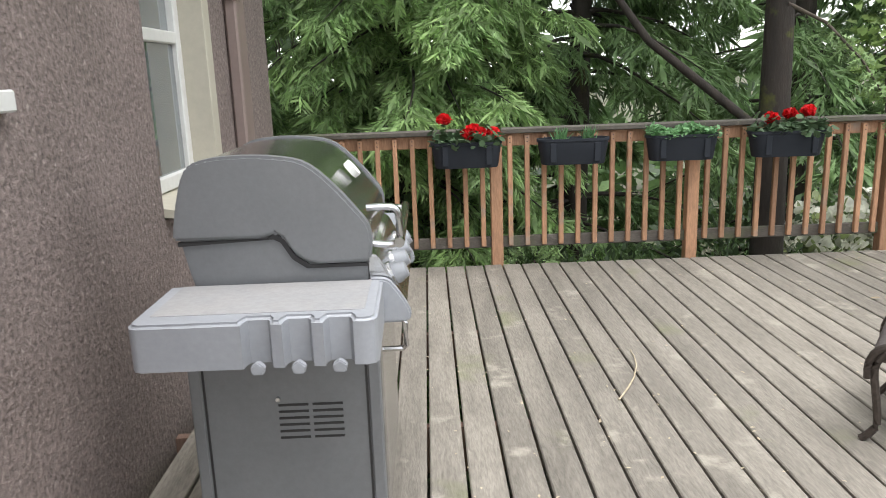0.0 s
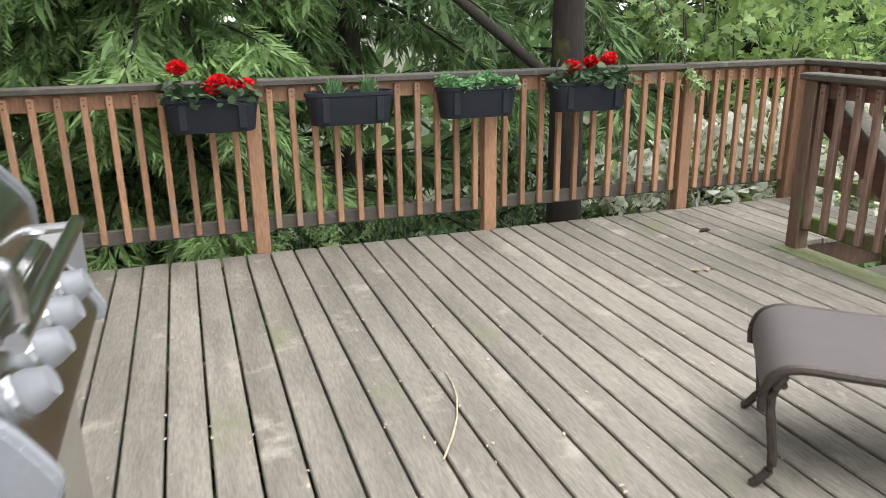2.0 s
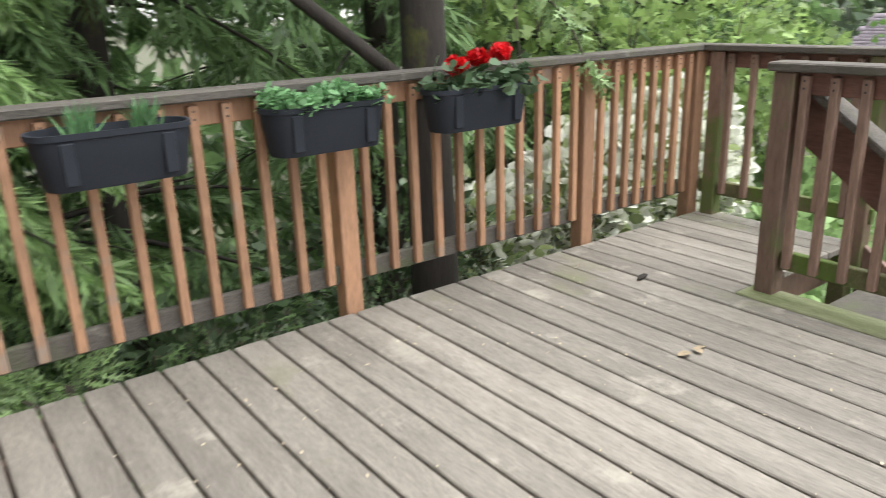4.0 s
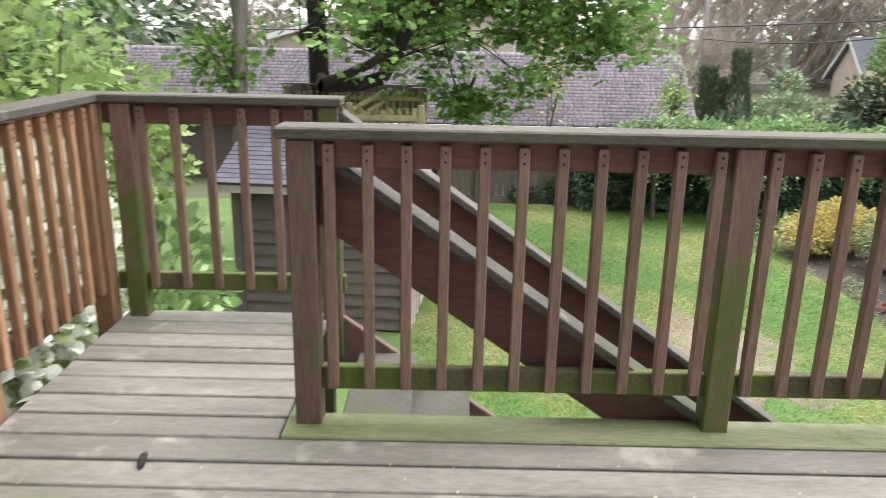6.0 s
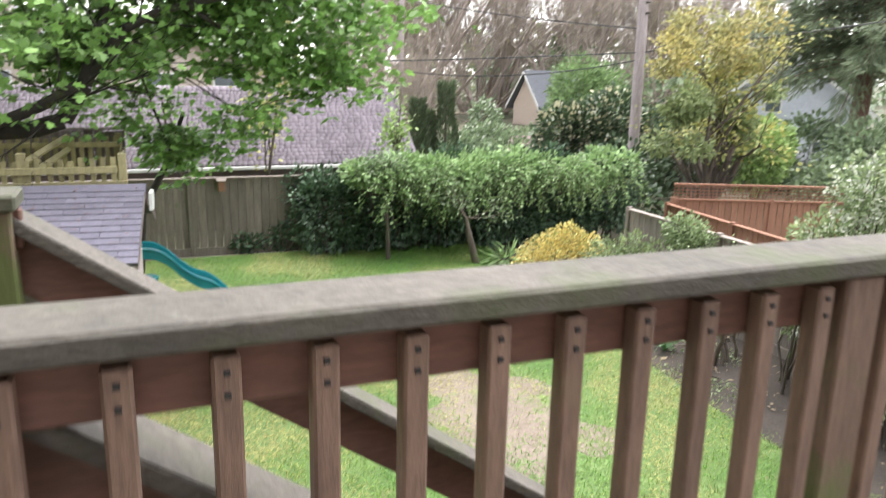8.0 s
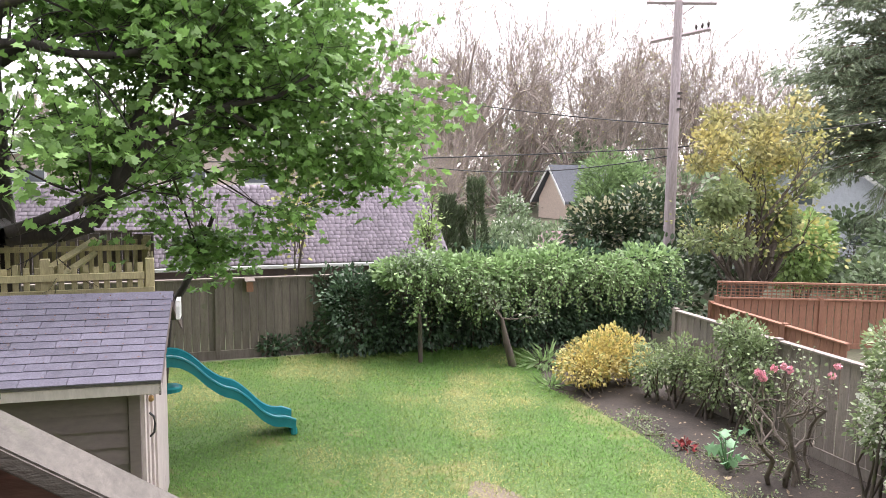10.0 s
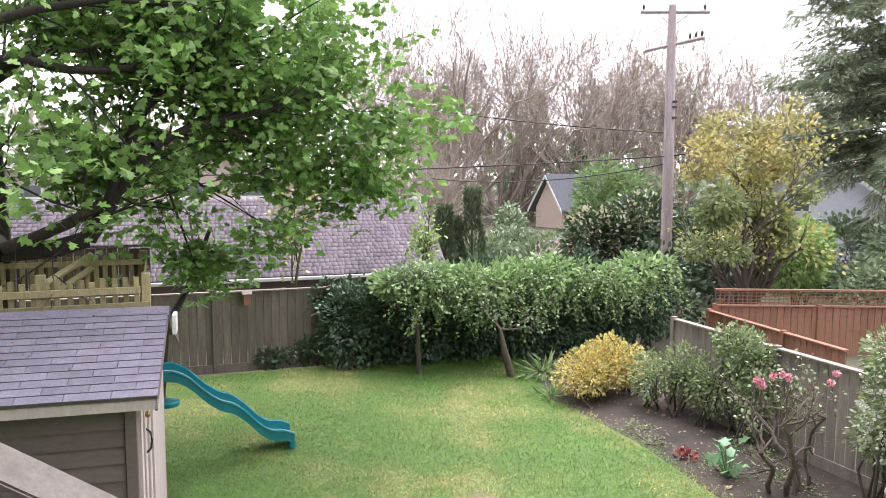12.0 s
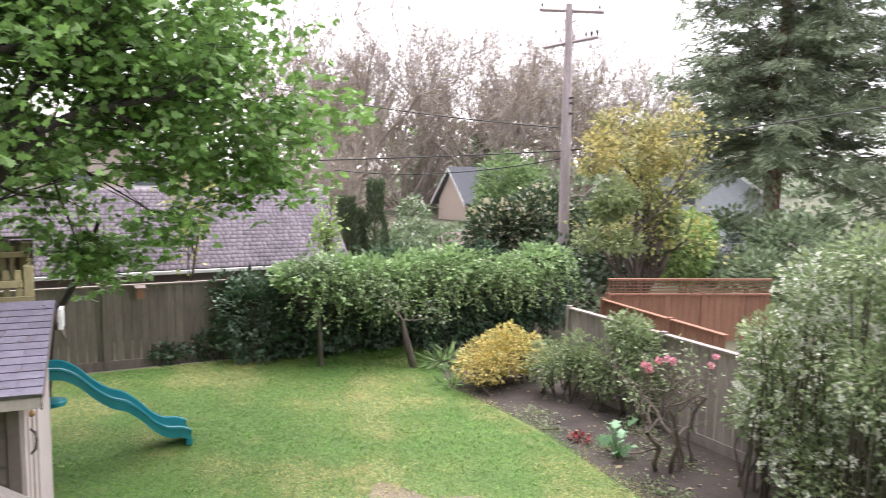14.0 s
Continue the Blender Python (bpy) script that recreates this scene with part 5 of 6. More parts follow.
limbs = [
    [(15.5, 7.35, 0.42, 0.14), (14.3, 7.12, 0.48, 0.12), (14.3, 6.53, 0.51, 0.115), (14.3, 6.18, 0.62, 0.11), (14.3, 5.89, 1.07, 0.10), (14.3, 5.73, 1.53, 0.09), (14.3, 5.47, 2.27, 0.075), (14.35, 5.04, 2.64, 0.06), (14.4, 4.62, 2.86, 0.05), (14.4, 4.18, 3.14, 0.035)],
    [(15.4, 7.35, 0.55, 0.10), (14.1, 7.08, 0.55, 0.08), (14.1, 6.73, 0.67, 0.075), (14.1, 6.31, 0.86, 0.07), (14.2, 5.96, 1.09, 0.06)],
    [(14.3, 5.82, 1.20, 0.075), (14.0, 5.36, 1.79, 0.06), (14.0, 4.93, 2.02, 0.05), (14.0, 4.39, 2.16, 0.04), (14.0, 3.9, 2.27, 0.032), (14.1, 3.39, 2.64, 0.02)],
    [(15.4, 7.35, 2.6, 0.08), (13.8, 7.02, 2.70, 0.06), (13.8, 6.69, 2.72, 0.055), (13.8, 6.28, 2.63, 0.05), (13.8, 5.84, 2.64, 0.045), (13.9, 5.35, 2.76, 0.04), (14.0, 4.97, 2.91, 0.02)],
    [(15.4, 7.35, 2.9, 0.09), (13.6, 6.96, 3.10, 0.06), (13.6, 6.53, 3.25, 0.05), (13.6, 5.8, 3.42, 0.04), (13.6, 5.15, 3.42, 0.03)],
    [(14.4, 4.3, 3.05, 0.035), (14.6, 3.75, 3.25, 0.025), (14.8, 3.2, 3.3, 0.015)],
    [(14.1, 3.6, 2.5, 0.022), (14.4, 3.3, 2.4, 0.018), (14.6, 3.0, 2.25, 0.012)],
    [(14.0, 4.6, 2.1, 0.03), (14.3, 4.0, 1.75, 0.022), (14.6, 3.5, 1.5, 0.012)],
    [(mx, my, 2.6, 0.10), (mx - 0.5, 6.2, 3.4, 0.08), (mx - 1.0, 5.0, 4.2, 0.06), (mx - 1.3, 3.9, 4.8, 0.035)],
    [(mx, my, 3.2, 0.09), (mx + 0.7, 6.3, 4.2, 0.07), (mx + 1.0, 4.9, 5.2, 0.05), (mx + 1.0, 3.6, 5.8, 0.03)],
    [(mx, my, 2.0, 0.10), (mx - 0.9, 7.9, 2.6, 0.08), (mx - 1.8, 8.5, 3.2, 0.06), (mx - 2.6, 9.2, 3.6, 0.03)],
    [(mx, my, 1.3, 0.07), (mx - 0.9, 7.5, 1.2, 0.05), (mx - 1.8, 7.3, 1.3, 0.04), (mx - 2.6, 6.9, 1.5, 0.02)],
]
for chain in [trunk] + limbs:
    for a, b in zip(chain, chain[1:]):
        segs.append((*a[:3], *b[:3], a[3], b[3]))
for chain in limbs + [trunk[3:]]:
    pts = [np.array(c[:3]) for c in chain]
    for i in range(1, len(chain)):
        d = unit(pts[i] - pts[i - 1])
        for _ in range(4 if i > 1 else 1):
            q = pts[i - 1] + (pts[i] - pts[i - 1]) * rng.uniform(0.2, 1.0)
            if q[2] < 0.75:
                continue
            dd = unit(d * 0.7 + rng.normal(0, 0.6, 3) + np.array([0.35, 0, 0]))
            grow(segs, tips, q, dd, rng.uniform(0.8, 1.5), min(chain[i][3] * 0.3, 0.016), 2, rng, 0.6, 0.1, (2, 4), 0.65, 3, 0.18)
part("trunk", sticks("trunk", segs, M["bark_dark"], 7), None, maple, "dark mossy trunk and limbs")
P, W = whorls([t for t in tips if t[2] > 0.62 + 0.25 * math.sin(t[1] * 3) and (t[1] < 6.75 or t[0] > 15.6)], 5400, 0.25, rng, 0.5)
limit = (P[:, 0] > 14.1) | (rng.random(len(P)) < 0.45)
P, W = P[limit], W[limit]
part("crown", leaves("crown", P, W, 0.122, M["maple_leaf"], rng, PALM, 0.45, 0.12), None, maple, "fresh green lobed leaves")
# low hanging sprays in front of the fence
hang = [(15.0, 4.9, 0.15, 0, 0, -1), (15.2, 4.6, -0.05, 0, 0, -1), (15.1, 4.75, 0.3, 0, 0, -1), (14.9, 4.3, 0.25, 0, -1, -0.5), (15.0, 5.1, 0.3, 0, 0, -1), (14.8, 3.7, 0.65, 0, -1, 0), (15.0, 2.9, 1.0, 0, -1, 0), (14.9, 3.3, 1.4, 0, -1, 0)]
P, W = whorls(hang, 260, 0.22, rng, 0.8)
part("low_sprays", leaves("low_sprays", P, W, 0.118, M["maple_leaf"], rng, PALM, 0.68, 0.12), None, maple)
part("low_twig", sticks("low_twig", [(14.6, 5.2, 1.2, 15.0, 4.9, 0.2, 0.02, 0.012), (15.0, 4.9, 0.2, 15.15, 4.7, -0.2, 0.012, 0.004), (14.6, 4.9, 1.35, 14.9, 3.9, 0.7, 0.015, 0.008), (14.9, 3.9, 0.7, 15.0, 2.8, 1.0, 0.008, 0.004)], M["bark_dark"], 5), None, maple)
part("low_trunk", sticks("low_trunk", [(15.9, 5.45, G, 15.95, 5.3, -0.9, 0.07, 0.06), (15.95, 5.3, -0.9, 16.1, 4.9, -0.2, 0.06, 0.05), (16.1, 4.9, -0.2, 16.2, 4.6, 0.6, 0.05, 0.03)], M["bark_dark"], 7), None, maple)

# saplings in front of the garage roof
for sx, sy, top, seed, m, cnt in ((20.3, 2.75, 0.7, 61, "gold_green", 420), (20.4, -0.1, -0.1, 62, "lime_leaf", 500), (20.5, 4.2, 0.6, 63, "maple_leaf", 400)):
    sap, rng = plant("sapling", "thin sapling with sparse young leaves before the garage", "tree", seed, "saplings")
    segs, tips = [], []
    grow(segs, tips, (sx, sy, G), (0.02, 0.05, 1), top - G, 0.04, 2, rng, 0.5, 0.35, (4, 6), 0.45, 5, 0.06)
    part("trunk", sticks("trunk", segs, M["bark"], 5), None, sap)
    P, W = around([t for t in tips if t[2] > -1.3], cnt, 0.12, rng)
    part("crown", leaves("crown", P, W, 0.11, M[m], rng, OVAL, 0.5), None, sap)

# vine-covered hedge over the fence
hb = []
rng = np.random.default_rng(70)
for i in range(14):
    y = 1.7 - i * 0.52
    hb.append((18.75 - 0.03 * i + rng.normal(0, 0.08), y, -1.55 + rng.normal(0, 0.12), 0.55 * rng.uniform(0.8, 1.2), 0.5 * rng.uniform(0.8, 1.4), 0.95 + (0.18 if 3 < i < 11 else 0.0)))
# lower hedge: its leaf colour already carries the shade under the vines
bush("hedge", "dense ivy hedge grown over the fence", hb, 27000, 0.09, M["ivy_leaf"], 71, OVAL, None, 0.35, category="hedge")
tb = []
for i in range(16):
    y = 1.2 - i * 0.42
    tb.append((18.2 + rng.normal(0, 0.18), y + rng.normal(0, 0.1), -0.72 + 0.14 * math.sin(i * 0.9) + rng.normal(0, 0.1), 0.7, 0.42 * rng.uniform(0.8, 1.5), 0.30 * rng.uniform(0.7, 1.3)))
bush("vine", "bright green vines trailing over the hedge top", tb, 9000, 0.11, M["ivy_top"], 72, OVAL, -1.2, 0.6, category="vine")
vine, rng = plant("vine", "arching vine shoots hanging before the hedge", "vine", 73)
segs, P, W = [], [], []
for _ in range(260):
    y = rng.uniform(-5.0, 0.9)
    p = np.array([17.75 + rng.normal(0, 0.16), y, rng.uniform(-1.15, -0.5)])
    d = np.array([-0.6, rng.normal(0, 1.0), rng.uniform(-0.1, 0.5)])
    fall = rng.uniform(0.12, 0.36)
    for s in range(9):
        d = unit(d + np.array([0.05, rng.normal(0, 0.22), -fall]))
        q = p + d * 0.09
        segs.append((*p, *q, 0.004, 0.004))
        for _ in range(3):
            P.append(q + rng.normal(0, 0.015, 3))
            W.append(unit(d + rng.normal(0, 0.8, 3)))
        p = q
tagged(part("shoot_tangle", sticks("shoot_tangle", segs, M["bark"], 4), None, vine), kind="stuff")
part("foliage", leaves("foliage", np.array(P), np.array(W), 0.06, M["ivy_top"], rng, OVAL, 0.4), None, vine)
bush("ivy_patch", "ivy climbing the board fence", [(19.12, y, z, 0.12, 0.38, h) for y, z, h in ((2.1, -1.9, 0.6), (1.7, -1.4, 0.7), (2.6, -2.2, 0.3), (3.3, -2.3, 0.2), (2.2, -1.2, 0.5))], 2400, 0.085, M["ivy_leaf"], 74, OVAL, None, 0.9)

for (bx, by), h, seed, lean in (((17.75, 0.65), 1.4, 81, 0.03), ((16.95, -0.99), 0.95, 82, 0.22)):
    tr, rng = plant("small_tree", "small gnarled tree with a pale trunk before the hedge", "tree", seed, "small trees at the hedge")
    segs, tips = [], []
    thick = 1.0 if seed == 81 else 1.7
    segs += [(bx, by, G, bx + lean * 0.2, by + lean * 0.6, G + h * 0.5, 0.05 * thick, 0.042 * thick), (bx + lean * 0.2, by + lean * 0.6, G + h * 0.5, bx + 0.1, by + lean, G + h, 0.042 * thick, 0.034)]
    for _ in range(5 if seed == 81 else 3):
        grow(segs, tips, (bx + 0.1, by + lean, G + h), rng.normal(0, 0.5, 3) + np.array([0, 0, 0.6]), 0.45, 0.022, 2, rng, 0.6, 0.05, (2, 3), 0.7)
    part("trunk", sticks("trunk", segs, M["bark"], 7), None, tr)
    P, W = around(tips, 1500 if seed == 81 else 260, 0.12, rng)
    part("crown", leaves("crown", P, W, 0.075, M["shrub_leaf"], rng, OVAL, 0.5), None, tr)

# planting bed
bush("golden_shrub", "rounded golden-yellow shrub in the planting bed", [(15.3, -1.9, -1.98, 0.55, 0.62, 0.42), (15.1, -1.45, -2.05, 0.45, 0.48, 0.33), (15.35, -2.45, -1.98, 0.45, 0.45, 0.38), (15.5, -2.2, -1.75, 0.33, 0.33, 0.30)], 6800, 0.052, M["yellow_leaf"], 91, OVAL, G, 0.8, (("olive_leaves", M["gold_green"], 900, 0.07, OVAL),))
bush("shrub", "loose green shrub between the golden shrub and the fence", [(14.4, -2.35, -1.95, 0.42, 0.35, 0.42), (13.9, -2.6, -1.75, 0.45, 0.3, 0.45), (13.3, -2.65, -1.85, 0.42, 0.28, 0.5)], 3300, 0.054, M["pale_shrub"], 92, OVAL, G, 1.0, (("young_leaves", M["climber_leaf"], 300, 0.07, OVAL),))
bush("shrub", "yellow-green climber on the grey fence", [(12.6, -2.75, -1.3, 0.45, 0.22, 0.50), (12.95, -2.8, -1.1, 0.45, 0.2, 0.30), (12.45, -2.75, -1.9, 0.3, 0.2, 0.5)], 3300, 0.058, M["pale_shrub"], 93, OVAL, G, 0.7)
bush("ground_plants", "low strappy green plants at the hedge's foot", [(16.8, -1.6, -2.42, 0.35, 0.45, 0.22), (15.6, -1.1, -2.5, 0.3, 0.3, 0.1)], 260, 0.26, M["ivy_top"], 94, BLADE * np.array([1, 1.4]), G, 0.9)
bush("flowering_shrub", "big rhododendron with white flower clusters by the fence", [(9.65, -2.5, -1.1, 0.75, 0.55, 0.9), (8.8, -2.6, -0.5, 0.9, 0.6, 1.0), (8.0, -2.7, 0.0, 0.9, 0.6, 0.9), (9.0, -2.4, -1.9, 0.8, 0.6, 0.6), (7.6, -2.4, -0.9, 0.9, 0.6, 1.1), (9.9, -2.3, -0.55, 0.4, 0.3, 0.35), (9.3, -2.25, 0.15, 0.4, 0.35, 0.45), (8.6, -2.2, 0.55, 0.5, 0.4, 0.4), (10.1, -2.4, -1.5, 0.35, 0.3, 0.4), (8.3, -1.95, -0.6, 0.4, 0.35, 0.45)], 22000, 0.068, M["pale_shrub"], 95, LEAF, G, 0.75, (("new_leaves", M["climber_leaf"], 1200, 0.08, LEAF),))
big_shrub = scene.objects["flowering_shrub.001"]
rng = np.random.default_rng(195)
C, D = shell([(9.65, -2.5, -1.1, 0.75, 0.55, 0.9), (8.8, -2.6, -0.5, 0.9, 0.6, 1.0), (8.0, -2.7, 0.0, 0.9, 0.6, 0.9), (9.0, -2.4, -1.9, 0.8, 0.6, 0.6), (7.6, -2.4, -0.9, 0.9, 0.6, 1.1), (9.3, -2.25, 0.15, 0.4, 0.35, 0.45), (8.3, -1.95, -0.6, 0.4, 0.35, 0.45)], 1000, rng, 0.1)
C, D = np.repeat(C, 11, 0), np.repeat(D, 11, 0)
tagged(part("flower_haze", leaves("flower_haze", C + rng.normal(0, 0.026, C.shape), unit(D + rng.normal(0, 0.8, D.shape)), 0.036, M["white_flower"], rng, OVAL * np.array([1, 1.5]), 0.2), None, big_shrub, "small white flower clusters"), kind="stuff")
rose, rng = plant("rose_bush", "gnarled rose bush with bare stems and a few pink flowers", "rose bush", 96)
segs, tips = [], []
for bx, by, lx, ly, h, r in ((11.05, -1.72, 0.05, 0.10, 0.95, 0.034), (10.92, -1.86, 0.02, 0.02, 1.05, 0.036), (10.90, -1.97, -0.05, -0.12, 1.0, 0.032), (10.95, -2.12, 0.10, -0.28, 1.15, 0.032), (11.0, -2.30, 0.05, -0.45, 1.1, 0.026)):
    p, d = np.array([bx, by, G]), unit(np.array([lx, ly, 1.0]))
    for i in range(7):
        d = unit(d + rng.normal(0, 0.30, 3) * np.array([1, 1, 0.4]) + np.array([0, 0, 0.18]))
        q = p + d * h / 7
        segs.append((*p, *q, r * (1.12 if i % 2 else 0.95), r * (0.9 if i % 2 else 1.05)))
        p, r = q, r * 0.955
        if i in (3, 5):
            grow(segs, tips, q, rng.normal(0, 0.8, 3) + np.array([0, 0.2, 0.35]), 0.42, r * 0.6, 2, rng, 0.8, 0.15, (2, 3), 0.72, 4, 0.26)
    for _ in range(3):
        grow(segs, tips, p, rng.normal(0, 0.8, 3) + np.array([0, 0, 0.55]), 0.48, r * 0.62, 3, rng, 0.75, 0.12, (2, 3), 0.72, 4, 0.24)
tagged(part("cane_tangle", sticks("cane_tangle", segs, M["rose_cane"], 6), None, rose), kind="stuff")
P, W = around([t for t in tips if t[2] > G + 0.75], 330, 0.07, rng)
part("foliage", leaves("foliage", P, W, 0.052, M["pale_shrub"], rng, OVAL, 0.4), None, rose)
for c, k in (((10.8, -1.25, -0.98), 3), ((10.8, -1.60, -0.91), 3), ((10.8, -2.36, -0.95), 2)):
    for _ in range(k):
        d = unit(rng.normal(0, 1, (40, 3)))
        part("rose", leaves("rose", np.array(c) + rng.normal(0, 0.045, 3) + d * 0.02, d, 0.034, M["pink_flower"], rng, OVAL * np.array([1, 1.6]), 0.1), None, rose, "pink open rose")
    part("flower_stem", tube([(c[0] + 0.06, c[1] - 0.10, c[2] - 0.30), (c[0] + 0.02, c[1] - 0.04, c[2] - 0.12), c], [0.010, 0.008, 0.006], 6), M["rose_cane"], rose)
gun, rng = plant("leafy_perennial", "large-leaved blue-green perennial in the bed", "plant", 97)
n = 15
a = rng.uniform(0, 6.28, n)
h = rng.uniform(0.1, 0.5, n)
pts = np.stack([11.6 + 0.12 * np.cos(a), -1.55 + 0.12 * np.sin(a), G + h], 1)
for i in range(n):
    part("leaf", leaves("leaf", pts[i:i + 1], np.array([(math.cos(a[i]), math.sin(a[i]), 0.35)]), 0.17, M["big_leaf"], rng, LOBED * np.array([1, 1.1]), 0.6), None, gun)
part("stalk_cluster", sticks("stalk_cluster", [(11.6, -1.55, G, *p, 0.012, 0.008) for p in pts], M["herb_leaf"], 5), None, gun)
bush("weeds", "low mixed weeds and grass over the bed", [(11.95, -1.65, G + 0.01, 0.55, 0.30, 0.025), (11.3, -2.2, G + 0.01, 0.6, 0.35, 0.03), (12.9, -1.40, G + 0.01, 0.6, 0.20, 0.02), (13.6, -1.60, G + 0.01, 0.5, 0.3, 0.02), (10.5, -1.25, G + 0.01, 0.7, 0.4, 0.025), (12.2, -2.5, G + 0.02, 0.6, 0.25, 0.08)], 2600, 0.045, M["pale_shrub"], 198, LEAF, G, 1.0, category="weeds")
bush("low_plant", "low red-leaved plant in the bed", [(12.35, -1.5, G + 0.05, 0.16, 0.14, 0.06)], 80, 0.07, M["red_leaf"], 98, OVAL, G, 0.9)
n = 260
rng = np.random.default_rng(99)
pts = np.stack([rng.uniform(7.5, 16, n), rng.uniform(-2.9, -1.25, n), np.full(n, G + 0.012)], 1)
tagged(new("mulch", leaves("mulch", pts, np.stack([rng.normal(0, 1, n), rng.normal(0, 1, n), np.zeros(n)], 1), rng.uniform(0.03, 0.09, n), M["needle_litter"], rng, LEAF, 0.9)), "dry leaves and twigs strewn over the bed", "mulch", kind="stuff")

# trees beyond the fence
for k, (x, y, top, w, seed) in enumerate(((27.4, -4.5, 0.85, 0.55, 101), (27.2, -3.4, 0.30, 0.50, 102), (27.7, -3.9, -0.1, 0.6, 103))):
    ob, rng = plant("arborvitae", "narrow dark green columnar conifer", "tree", seed, "columnar conifers")
    n = 3600
    t = rng.random(n)
    a = rng.uniform(0, 6.28, n)
    rad = w * np.sin(np.clip(t * 1.15 + 0.15, 0, 1) ** 0.8 * math.pi * 0.92) ** 0.6 * rng.uniform(0.75, 1.05, n)
    pts = np.stack([x + rad * np.cos(a), y + rad * np.sin(a), -3.4 + t * (top + 3.4)], 1)
    part("foliage", leaves("foliage", pts, np.stack([np.cos(a) * 0.5, np.sin(a) * 0.5, np.full(n, 1.0)], 1), 0.20, M["thuja_leaf"], rng, SPRAY, 0.2), None, ob)
    part("trunk", sticks("trunk", [(x, y, -3.4, x, y, top - 0.4, 0.09, 0.02)], M["bark"], 6), None, ob)
bush("shrub", "feathery bright green conifer mound", [(33.0, -13.6, -0.6, 1.8, 1.8, 2.0), (33.3, -13.3, 0.7, 1.2, 1.2, 1.3), (32.5, -12.6, -1.0, 1.3, 1.3, 1.6), (33.3, -14.6, 0.2, 1.2, 1.2, 1.4)], 10000, 0.20, M["willow_leaf"], 104, LEAF, -3, 0.5)
bush("shrub", "blossoming white-green shrub behind the hedge", [(33.0, -8.6, -0.8, 0.65, 0.65, 0.9), (31.0, -7.8, -1.6, 1.2, 1.2, 0.9), (30.0, -6.3, -1.9, 1.0, 1.0, 0.9)], 4500, 0.15, M["shrub_leaf"], 105, OVAL, -3, 0.5, (("pale_blossom", M["white_flower"], 220, 0.13, OVAL),))
bush("shrub", "round dark shrubs behind the vine hedge", [(28.0, -7.2, -2.0, 1.2, 1.2, 1.1), (27.0, -5.6, -2.2, 1.0, 1.0, 1.0), (29.0, -8.8, -1.9, 1.3, 1.3, 1.1)], 5000, 0.16, M["shrub_leaf"], 106, OVAL, -3, 0.5)
bush("rhododendron", "dark rhododendron with cream blossom clusters beside the pole", [(25.0, -8.6, -0.9, 1.1, 1.1, 1.3), (24.7, -9.4, -0.3, 1.0, 1.0, 1.1), (25.2, -7.8, -0.7, 0.9, 0.9, 1.0)], 6500, 0.19, M["dark_leaf"], 107, LEAF, -3, 0.5, (("cream_blossom", M["cream_flower"], 900, 0.14, OVAL * np.array([1, 1.5])), ("pale_blossom", M["white_flower"], 160, 0.12, OVAL * np.array([1, 1.5]))))
yt, rng = plant("tree", "multi-stemmed tree with yellow-green spring leaves by the pole", "tree", 108)
segs, tips = [], []
for k in range(6):
    grow(segs, tips, (19.3 + rng.normal(0, 0.2), -9.0 + rng.normal(0, 0.25), G - 0.2), (rng.normal(0, 0.25), rng.normal(0, 0.30), 1), rng.uniform(2.1, 2.7), 0.12, 3, rng, 0.5, 0.25, (2, 4), 0.62, 4, 0.14)
part("trunk", sticks("trunk", segs, M["bark"], 6), None, yt)
cloud = [(19.3 + rng.normal(0, 0.35), -8.75 + rng.uniform(-1.75, 1.75), 2.0 + rng.uniform(-0.75, 0.75), 0.4, rng.uniform(0.28, 0.5), rng.uniform(0.2, 0.36)) for _ in range(30)]
cloud += [(19.3, -9.9, 2.9, 0.3, 0.3, 0.35), (19.3, -10.1, 3.3, 0.2, 0.2, 0.3), (19.3, -8.3, 2.9, 0.3, 0.4, 0.25)]
P, D = shell(cloud, 4000, rng, 0.95)
part("crown", leaves("crown", P, unit(D + np.array([0, 0, 0.2])), 0.115, M["bronze_leaf"], rng, OVAL, 0.4), None, yt, "yellow-orange upper leaves")
P, W = around([t for t in tips if t[2] > -0.8], 2600, 0.2, rng)
part("twig_leaves", leaves("twig_leaves", P, W, 0.11, M["gold_green"], rng, OVAL, 0.4), None, yt)
cloud = [(19.2 + rng.normal(0, 0.4), -8.6 + rng.uniform(-1.6, 1.5), rng.uniform(-0.5, 1.4), 0.45, rng.uniform(0.3, 0.5), rng.uniform(0.2, 0.36)) for _ in range(16)]
P, D = shell(cloud, 4200, rng, 0.95)
part("lower_crown", leaves("lower_crown", P, unit(D + np.array([0, 0, -0.2])), 0.13, M["climber_leaf"], rng, OVAL, 0.4), None, yt, "green lower leaves")
bush("shrub", "lime green leafy shrub by the pale house", [(20.3, -11.4, -0.9, 1.0, 0.9, 1.0), (21.0, -12.4, -0.8, 0.9, 0.9, 0.9)], 3600, 0.16, M["lime_leaf"], 109, OVAL, -3, 0.5)
bush("shrub", "dark rounded evergreen shrubs under the pine", [(22.5, -16.0, -1.3, 1.4, 1.4, 1.4), (21.0, -18.5, -1.5, 1.6, 1.6, 1.4), (24.0, -15.0, -1.6, 1.2, 1.2, 1.1)], 5000, 0.18, M["shrub_leaf"], 110, OVAL, -3, 0.5)
conifer("tall dark pine with a reddish trunk", (22.9, -18.4, -3.0), 17.0, 0.36, 380, 4.6, 0.25, 111, M["pine_leaf"], mat("red_bark", (0.20, 0.115, 0.085), (0.14, 0.08, 0.06), 0.95, 4.0, (3, 3, 0.6), 0.6, 16, 0.1), 0.40, 120, 0.30, 0.55, rise=0.30, fine=6)
